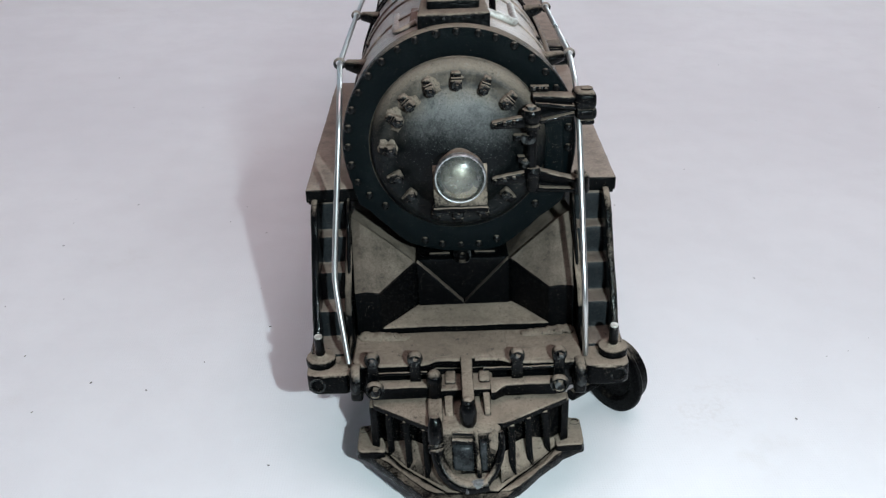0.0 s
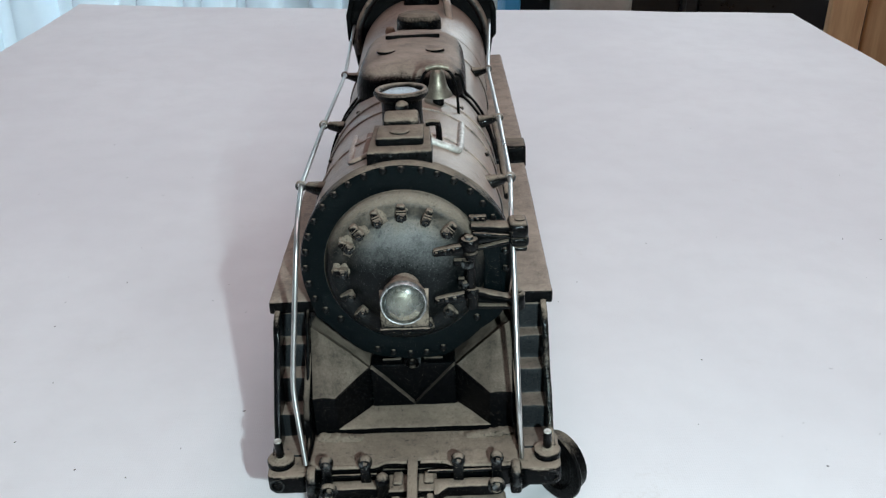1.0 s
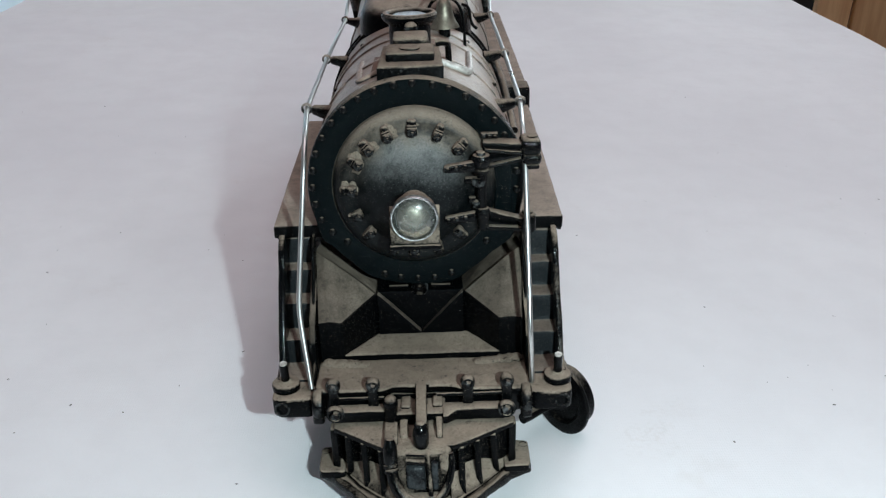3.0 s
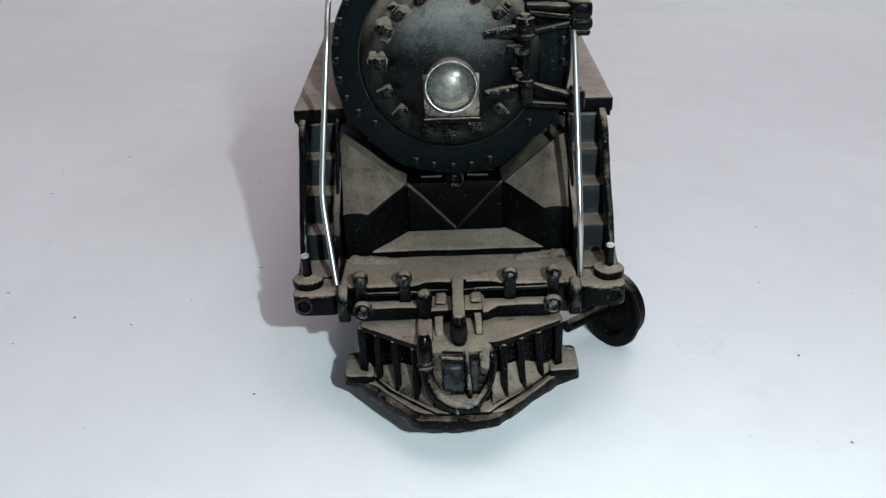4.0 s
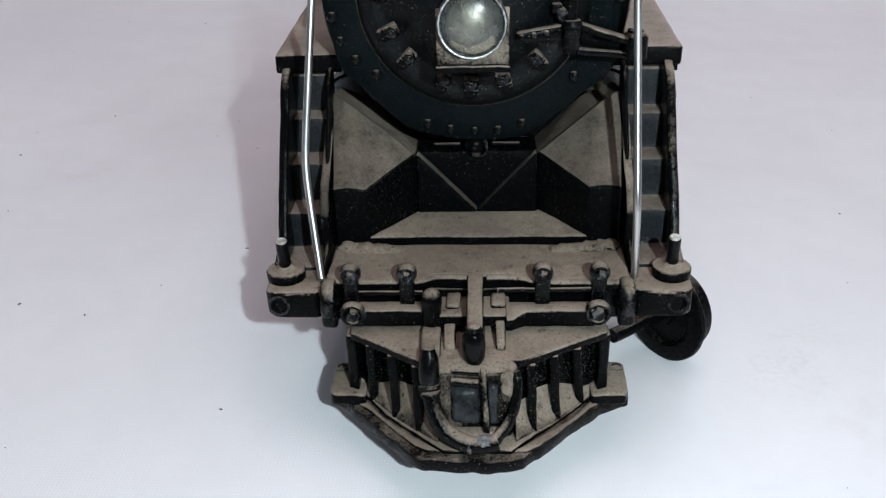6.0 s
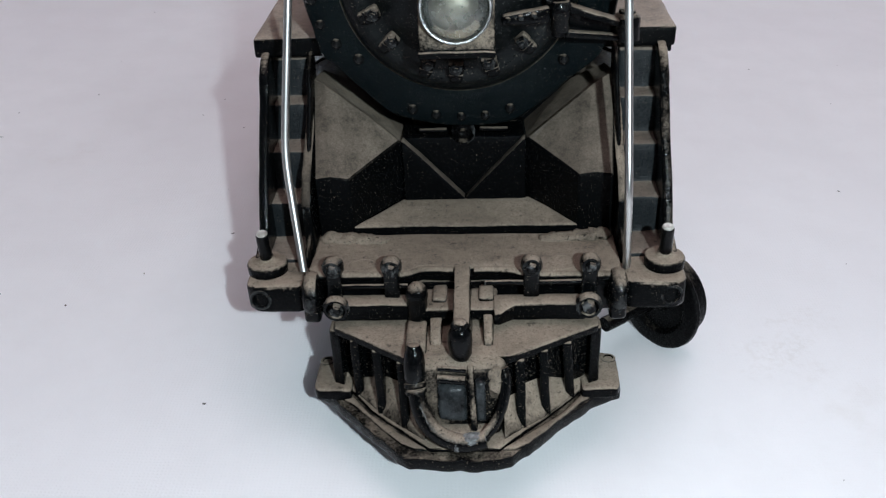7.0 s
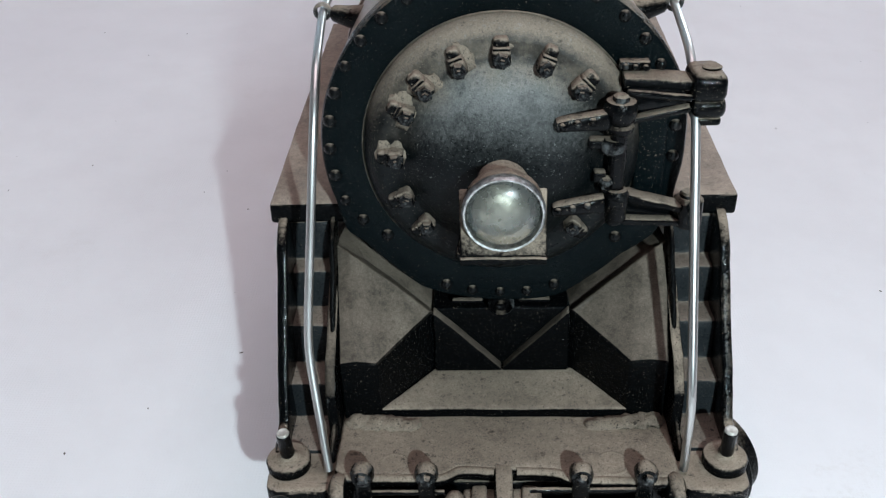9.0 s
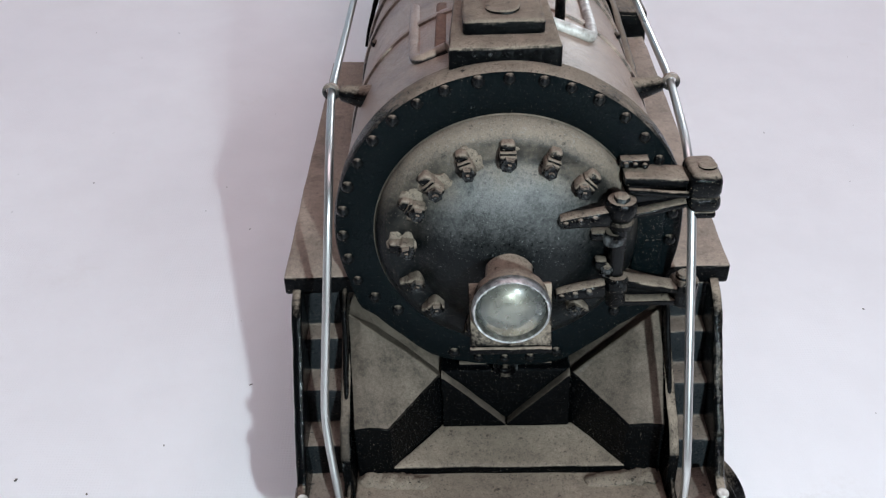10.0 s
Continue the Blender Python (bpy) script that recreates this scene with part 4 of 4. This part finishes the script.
def coupler():
    six = [(0, 1, 2, 3), (4, 7, 6, 5), (0, 4, 5, 1), (3, 2, 6, 7), (0, 3, 7, 4), (1, 5, 6, 2)]
    c = part("drawbar", solid([(-1.3, -17.0, 21.6), (1.0, -17.0, 21.6), (1.0, -29.6, 19.4), (-1.2, -29.6, 19.4), (-1.7, -17.0, 14.6), (1.3, -17.0, 14.6), (1.2, -29.6, 14.6), (-1.6, -29.6, 14.6)], six, 0.35), CAST, LOCO, "cast drawbar with a dummy coupler below")
    pin = lathe([(0, 0), (1.2, 0.1), (1.6, 1.0), (1.7, 3.0), (1.55, 4.4), (1.15, 5.0), (1.3, 5.3), (1.0, 5.9), (0.5, 6.1), (0, 6.1)], (-0.3, -30.6, 14.3), (0, 0, 1), 18)
    part("pin", pin, BLACK, c)
    arm = part("cross_arm", box((-5.7, -23.4, 15.7), (5.0, -17.4, 17.7), 0.45), CAST, c)
    part("arm_step", box((-4.6, -21.6, 17.4), (-2.4, -17.4, 18.4), 0.9), CAST, arm)
    part("arm_step", box((2.2, -21.4, 17.4), (4.4, -17.4, 18.4), 0.9), CAST, arm)
    k = ball((-6.6, -22.4, 19.7), 1.75, seg=20, squash=(0.95, 1.1, 1.05))
    rod((-6.6, -22.6, 14), (-6.6, -22.5, 19.4), 1.5, 18, 0.3, k)
    part("hose_valve", k, CAP, c)
    part("valve_slab", solid([(-8.2, -23.2, 16.0), (-5.2, -23.2, 16.0), (-5.2, -29.0, 15.9), (-8.0, -29.0, 15.9), (-8.2, -23.2, 13.6), (-5.2, -23.2, 13.6), (-5.0, -31.2, 13.6), (-8.0, -31.2, 13.6)], six, 0.6, 3), CAST, c)
    part("lug", solid([(-4.9, -23.2, 16.4), (-3.0, -23.2, 16.4), (-3.2, -27.8, 15.2), (-4.6, -27.8, 15.2), (-4.9, -23.2, 14), (-3.0, -23.2, 14), (-3.0, -28.3, 14), (-4.8, -28.3, 14)], six, 0.4), CAST, c)
    part("lug", solid([(2.7, -22.6, 17.0), (4.3, -22.6, 17.0), (4.1, -28.0, 15.7), (2.9, -28.0, 15.7), (2.6, -22.6, 14), (4.4, -22.6, 14), (4.2, -28.6, 14), (2.8, -28.6, 14)], six, 0.45), CAST, c)
    part("hose_elbow", lathe([(0, 0), (0.9, 0.15), (1.45, 1.1), (1.55, 2.8), (1.4, 4.6), (0.85, 5.8), (0, 6.0)], (-6.7, -32.7, 11.3), (0.02, 0.28, 1), 20), BLACK, c, "glossy black elbow of the hose")
    part("elbow_bed", solid([(-8.2, -29.0, 15.4), (-5.0, -29.0, 15.4), (-4.2, -32.2, 11.0), (-7.6, -32.2, 10.6), (-8.2, -27.0, 10), (-5.0, -27.0, 10), (-4.2, -29.0, 9.0), (-7.8, -29.0, 9.0)], six, 0.7, 3), SLID, c)
    part("hose_collar", lathe([(1.25, 0), (1.6, 0.15), (1.65, 0.6), (1.4, 0.9), (1.6, 1.2), (1.55, 1.6), (1.2, 1.8)], (-6.7, -32.2, 11.6), (0.12, -0.5, -1), 18), CAP, c)
    part("hose", tube([(-6.5, -32.8, 10.8), (-6.2, -33.8, 8.6), (-5.0, -35.2, 6.2), (-2.6, -36.2, 4.6), (0.4, -36.5, 4.0), (3.0, -36.2, 4.6)], 1.3), CAP, c, "curved brake hose, dusty above and glossy below")
    part("hose_end", lathe([(0, 0), (0.9, 0.1), (1.25, 0.7), (1.15, 2.0), (1.3, 2.8), (1.2, 4.2), (0.9, 4.9), (0, 5.0)], (-1.9, -36.5, 4.1), (1, 0.06, 0.1), 20), SCUFFED, c, "rubbed grey end of the hose")
    part("knuckle", solid([(-3.7, -33.4, 11.4), (0.4, -33.4, 11.4), (0.5, -34.8, 6.4), (-3.5, -34.8, 6.8), (-3.6, -29.0, 12.0), (0.3, -29.0, 12.0), (0.5, -29.0, 4.0), (-3.6, -29.0, 4.0)], six, 0.75, 3), WORN, c)
    part("knuckle_lip", tube([(-3.5, -33.0, 12.6), (0.3, -33.2, 12.4)], 0.62), CAP, c)
    part("knuckle_lip", tube([(-3.4, -32.6, 14.0), (0.4, -32.8, 13.8)], 0.4), BLACK, c)
    part("knuckle_jaw", solid([(1.6, -33.6, 12.2), (3.0, -33.6, 12.2), (3.1, -34.6, 6.4), (1.7, -34.6, 6.4), (1.7, -30.0, 12.6), (3.0, -30.0, 12.6), (3.1, -30.0, 4.0), (1.7, -30.0, 4.0)], six, 0.5, 3), WORN, c)
    part("mouth_wall", solid([(0.5, -32.6, 14.2), (1.4, -32.6, 14.2), (1.9, -35.6, 5.4), (0.9, -35.6, 5.4), (0.5, -29, 14.2), (1.4, -29, 14.2), (1.9, -29, 4.0), (0.9, -29, 4.0)], six, 0.3), CAST, c)
    part("mouth_floor", prism([(-5.0, -32.0), (-3.6, -35.4), (0, -36.2), (3.4, -35.4), (4.6, -32.0)], "z", 3.0, 5.2, 0.5), CAST, c)
    part("hose_return", tube([(2.6, -36.0, 4.8), (4.2, -35.0, 6.0), (5.4, -33.6, 8.6), (5.9, -32.4, 11.6), (5.4, -31.6, 13.2)], 0.8), CAP, c, "dust-caked far leg of the hose")
    cake = ball((4.5, -32.2, 10.6), 1.0, seg=28, squash=(1.3, 0.9, 3.4))
    for v in cake.verts:
        v.co += noise.noise_vector(v.co * 900) * 0.5 * MM
    part("dust_cake", cake, HEAP, c, "brown dust packed behind the hose")


def pilot():
    top = [(-19.4, -17.5), (-19.0, -23.0), (-8.0, -30.9), (-6.0, -30.9), (5.4, -30.8), (6.4, -30.8), (19.4, -23.0), (19.6, -17.5)]
    p = part("pilot", prism(top, "z", 13.2, 14.6, 0.3), CAST, LOCO, "black cowcatcher with upright ribs and a pointed foot")
    foot = [(-23.2, -15.4), (-23.4, -21.6), (-21.0, -22.9), (-17.6, -27.0), (-14.0, -31.2), (-9.5, -36.3), (-7.8, -37.4), (-3.0, -38.0), (3.0, -38.1), (6.6, -37.0), (9.8, -33.9), (14.1, -29.0), (19.5, -23.9), (23.3, -22.0), (23.2, -15.4), (17, -15.4), (17, -20), (5, -29), (-5, -29), (-17, -20), (-17, -15.4)]
    rough = []
    for (ax, ay), (bx, by) in zip(foot, foot[1:] + foot[:1]):
        n = max(1, int(math.hypot(bx - ax, by - ay) / 1.1)) if min(ay, by) < -22 and max(ay, by) < -20 else 1
        for k in range(n):
            chip = 0.0 if n == 1 else random.uniform(-0.1, 0.32)
            rough.append((ax + (bx - ax) * k / n, ay + (by - ay) * k / n + chip))
    part("foot", prism(rough, "z", 0.2, 2.3, 0.35, 2), EDGE, p, "chipped black edge of the foot")
    # the outer part slopes up to a raised bed on which the ribs stand
    bed = [(-19.9, -17.0), (-19.9, -19.7), (-16.7, -23.6), (-14.0, -27.4), (-8.9, -32.2), (-4.9, -36.1), (4.9, -36.1), (8.5, -32.4), (11.5, -29.4), (16.9, -23.4), (19.9, -20.6), (19.9, -17.0)]
    part("foot_ridge", prism(bed, "z", 1.6, 3.0, 0.25), CAST, p)
    slab = [(-22.2, -21.2), (-16.8, -25.9), (-9.0, -34.7), (-7.0, -35.8), (-5.2, -35.9), (-9.2, -32.5), (-14.3, -27.8), (-17.0, -24.0), (-20.3, -20.0)]
    part("foot_slab", prism(slab, "z", 1.4, 2.75, 0.3), CAST, p)
    part("foot_slab", prism([(-x, y) for x, y in slab[::-1]], "z", 1.4, 2.75, 0.3), CAST, p)
    for s in (-1, 1):
        wing = [(17.2, -24.6), (22.5, -24.2), (23.0, -23.0), (23.1, -17.2), (22.4, -15.6), (20.8, -15.2), (17.2, -15.2)]
        w = part("foot_step", prism([(x * s, y) for x, y in (wing if s > 0 else wing[::-1])], "z", 2.2, 4.3, 0.45, 3), CAST, p)
        part("screw_hole", lathe([(1.15, 0), (1.1, 0.35), (0.75, 0.4), (0.6, 0.1), (0, 0.1)], (21.9 * s, -17.0, 4.1), (0, 0, 1), 16), BLACK, w)
        post = [(18.3, -23.2), (19.9, -22.4), (19.9, -19.6), (18.3, -19.6)]
        part("corner_post", prism([(x * s, y) for x, y in (post if s > 0 else post[::-1])], "z", 2.6, 13.8, 0.3), CAST, p)
        # (x, y) of each rib at its head and foot
        ribs = ((-15.9, -24.9, -16.0, -24.0), (-12.4, -27.4, -12.2, -28.4), (-8.7, -30.0, -8.4, -31.8)) if s < 0 else ((14.6, -25.9, 15.5, -24.6), (11.2, -27.8, 11.7, -28.9), (7.8, -29.8, 8.1, -32.0))
        for xt, yt, xb, yb in ribs:
            w = 0.68
            q = [(xt - w, yt - 0.3, 13.5), (xt + w, yt - 0.3, 13.5), (xb + w, yb, 2.6), (xb - w, yb, 2.6), (xt - w, yt + 4, 13.5), (xt + w, yt + 4, 13.5), (xb + w, yb + 5, 2.6), (xb - w, yb + 5, 2.6)]
            part("rib", solid(q, [(0, 1, 2, 3), (4, 7, 6, 5), (0, 4, 5, 1), (3, 2, 6, 7), (0, 3, 7, 4), (1, 5, 6, 2)], 0.3), RIB, p)
        # dust that has slid down between the ribs
        ends = [(19.0 * s, -20.6, -21.4)] + [(xb, yb + 3.4, yb - 0.2) for xt, yt, xb, yb in ribs] + [(5.6 * s, -31.6, -34.4)]
        for k, ((xa, ya, fa), (xc, yc, fc)) in enumerate(zip(ends, ends[1:])):
            hgt = (4.6, 6.2, 7.6, 7.4)[k]
            part("dust_drift", solid([(xa, ya, hgt), (xc, yc, hgt + 0.8), (xc, fc, 3.1), (xa, fa, 3.1), (xa, ya, 2.4), (xc, yc, 2.4), (xc, fc, 2.4), (xa, fa, 2.4)],
                                    [(0, 1, 2, 3), (4, 7, 6, 5), (0, 4, 5, 1), (3, 2, 6, 7), (0, 3, 7, 4), (1, 5, 6, 2)], 0.25), SLID, p, "dust heaped between the ribs")
    back = [(-19.0, -20.0), (-7.6, -28.2), (-5.4, -31.0), (5.4, -31.0), (7.4, -28.2), (19.0, -20.4), (19.0, -17.4), (5, -25.5), (-5, -25.5), (-19.0, -17.4)]
    part("back_plate", prism(back, "z", 2.0, 13.6, 0.2), SLID, p)
    part("nose", solid([(-6.8, -32.2, 14.4), (5.9, -32.2, 14.4), (5.4, -34.0, 3.0), (-5.8, -34.0, 3.0), (-6.8, -27.0, 14.8), (5.9, -27.0, 14.8), (5.6, -27.0, 3.0), (-5.8, -27.0, 3.0)],
                       [(0, 1, 2, 3), (4, 7, 6, 5), (0, 4, 5, 1), (3, 2, 6, 7), (0, 3, 7, 4), (1, 5, 6, 2)], 1.3, 4), SLID, p)


def running_gear():
    # places here are above the cloth: the frame follows the locomotive's lean
    part("frame", box((-9, 8, 6), (9, 190, 34), 0.5), UNDER, LOCO, "black underframe")
    w = part("pony_wheel", lathe([(0, -1.6), (2.2, -1.6), (2.4, -0.9), (5.6, -0.5), (6.4, -1.4), (8.6, -1.5), (9.2, -1.2), (9.3, -0.5), (9.0, -0.1), (8.0, 0.3), (7.8, 3.0), (6.0, 3.0), (5.2, 2.4), (0, 2.4)], (0, 0, 0), (1, 0, 0), 48), UNDER, LOCO, "small flanged pony wheel turned outwards")
    w.matrix_basis = pose(0.0340, 0.006, 0.0010, 0, 0, 38)
    w2 = part("pony_wheel", lathe([(0, -1.6), (2.0, -1.6), (5.6, -1.4), (8.2, -1.4), (8.2, -0.2), (7.2, 0.2), (7.0, 3.0), (0, 2.4)], (0, 0, 0), (-1, 0, 0), 48), UNDER, LOCO)
    w2.matrix_basis = pose(0.008, -0.0145, 0.0008, 0, 0, 38)
    part("pony_axle", rod((-14, 0, 0), (0, 0, 0), 1.3, 12), UNDER, LOCO).matrix_basis = pose(0.0340, 0.006, 0.0010, 0, 0, 38)
    part("pony_frame", box((-8, -12, 2), (17, -8, 6), 0.6), UNDER, LOCO)
    part("truck_arm", box((17, -5, 6), (28, 2, 10.5), 0.8), UNDER, LOCO)
    mesh = None
    for y in (62, 98, 134):
        for s in (-1, 1):
            low = -6.36 - 0.0567 * 18.5 * s + 0.048 * y
            c = Vector((18.5 * s, y, low + 19.0))
            if mesh is None:
                prof = [(0, -2), (4, -2), (4.6, -0.8), (14.0, -0.5), (14.6, -2), (17.4, -2), (17.4, 1.6), (19.0, 2.4), (19.0, 3.4), (15, 3.4), (14, 1.6), (0, 1.6)]
                wheel = part("driving_wheel", lathe(prof, (0, 0, 0), (1, 0, 0), 56), UNDER, LOCO)
                mesh = wheel.data
            else:
                wheel = new("driving_wheel", mesh)
                wheel.parent = LOCO
            wheel.matrix_basis = Matrix.Translation(c * MM) @ pose(0, 0, 0, 0, 0, 180 if s > 0 else 0)
    for s in (-1, 1):
        part("side_rod", box((20.6 * s if s > 0 else -22.4, 58, 6), (22.4 if s > 0 else -20.6, 138, 10), 0.6), NICKEL, LOCO)


handrails()
running_boards()
saddle()
deck_marks(deck())
coupler()
pilot()
running_gear()

# ---- things beyond the table ----


def curtain():
    bm = bmesh.new()
    rows = []
    for j in range(2):
        rows.append([bm.verts.new((-1.55 + 1.55 * i / 120, 1.95 + 0.03 * math.sin(i * 0.62) + 0.012 * math.sin(i * 1.7), (FL + 0.02, 1.5)[j])) for i in range(121)])
    for i in range(120):
        bm.faces.new((rows[0][i], rows[0][i + 1], rows[1][i + 1], rows[1][i]))
    ob = part("curtain", bm, CURTAIN, angle=80)
    m = ob.modifiers.new("thick", "SOLIDIFY")
    m.thickness = 0.003
    tagged(ob, "pale blue-grey curtain hanging in folds", "curtain")


def chair():
    c = new("chair")
    tagged(c, "varnished pine chair with upright back slats", "chair")
    c.matrix_world = pose(0.678, 0.86, FL, 0, 0, -14)
    for x in (-190, 190):
        part("back_post", box((x - 19, -16, 0), (x + 19, 16, 960), 3), WOOD, c)
        part("leg", box((x - 19, 360, 0), (x + 19, 396, 440), 3), WOOD, c)
    for z in (520, 890):
        part("rail", box((-172, -11, z), (172, 11, z + 55), 3), WOOD, c)
    for k in range(4):
        x = -126 + 84 * k
        part("slat", box((x - 41, -7, 560), (x + 41, 7, 905), 4), WOOD, c)
    part("seat", box((-205, -20, 440), (205, 400, 462), 5), WOOD, c)
    for x in (-190, 190):
        part("stretcher", box((x - 11, 16, 180), (x + 11, 360, 210), 2), WOOD, c)


def cabinet():
    c = part("cabinet", box((175, 1660, FL * 1000 + 60), (1250, 2080, 380), 4), BLACKWOOD)
    tagged(c, "low black lacquered cabinet against the wall", "cabinet")
    for x in (180, 534, 890):
        d = part("door", box((x, 1640, FL * 1000 + 90), (x + 350, 1658, 350), 2), BLACKWOOD, c)
        part("handle", rod((x + 320, 1634, -250), (x + 320, 1634, -90), 6, 12), BLACKWOOD, d)
    for x in (200, 1200):
        for y in (1680, 2040):
            part("foot", box((x, y, FL * 1000), (x + 30, y + 30, FL * 1000 + 64), 2), BLACKWOOD, c)


def armchair():
    s = new("armchair")
    tagged(s, "beige upholstered armchair seen from behind", "armchair")
    s.location = (0.262, 1.42, FL)
    part("backrest", box((-50, -50, 250), (85, 50, 850), 30, 4), BEIGE, s)
    part("seat", box((-50, 50, 250), (85, 420, 420), 30, 4), BEIGE, s)
    for x in (-32, 65):
        for y in (-20, 390):
            part("leg", rod((x, y, 0), (x, y, 262), 14, 14), BLACKWOOD, s)


def bin_():
    b = part("waste_bin", prism([(-14, -90), (16, -90), (16, 90), (-14, 90)], "z", 0, 700, 6), BLUE)
    b.location = (0.152, 1.60, FL)
    part("lid", box((-16, -94, 700), (18, 94, 730), 6), BLUE, b)
    tagged(b, "tall narrow blue plastic bin on the floor", "bin")


curtain()
chair()
cabinet()
armchair()
bin_()


def crumbs():
    """Specks of dirt and short hairs lying on the cloth."""
    bm = bmesh.new()
    for _ in range(120):
        x, y = random.uniform(-0.22, 0.22), random.uniform(-0.09, 0.3)
        if abs(x) < 0.04 and y > -0.05:
            continue
        r = random.choice((0.0001, 0.00013, 0.00017, 0.00023))
        m = Matrix.Translation((x, y, 0.0001)) @ pose(0, 0, 0, 0, 0, random.uniform(0, 180)) @ Matrix.Diagonal((random.uniform(0.7, 2.2), 0.7, 0.5, 1))
        bmesh.ops.create_icosphere(bm, subdivisions=1, radius=r, matrix=m)
    for x, y in ((-0.1105, 0.0525), (0.0882, 0.0662), (-0.1105, 0.0246), (-0.0904, 0.0134), (-0.0763, 0.0104), (-0.0432, -0.0161), (0.1084, 0.0154), (0.0767, -0.0002), (0.0763, -0.0305), (-0.1002, 0.002)):
        bmesh.ops.create_icosphere(bm, subdivisions=1, radius=random.uniform(0.00022, 0.0004), matrix=Matrix.Translation((x, y, 0.0002)) @ pose(0, 0, 0, 0, 0, random.uniform(0, 180)) @ Matrix.Diagonal((1.2, 0.7, 0.3, 1)))
    ob = part("crumbs", bm, CRUMB)
    tagged(ob, "tiny dark crumbs scattered on the white cloth", "crumbs", kind="stuff")


crumbs()
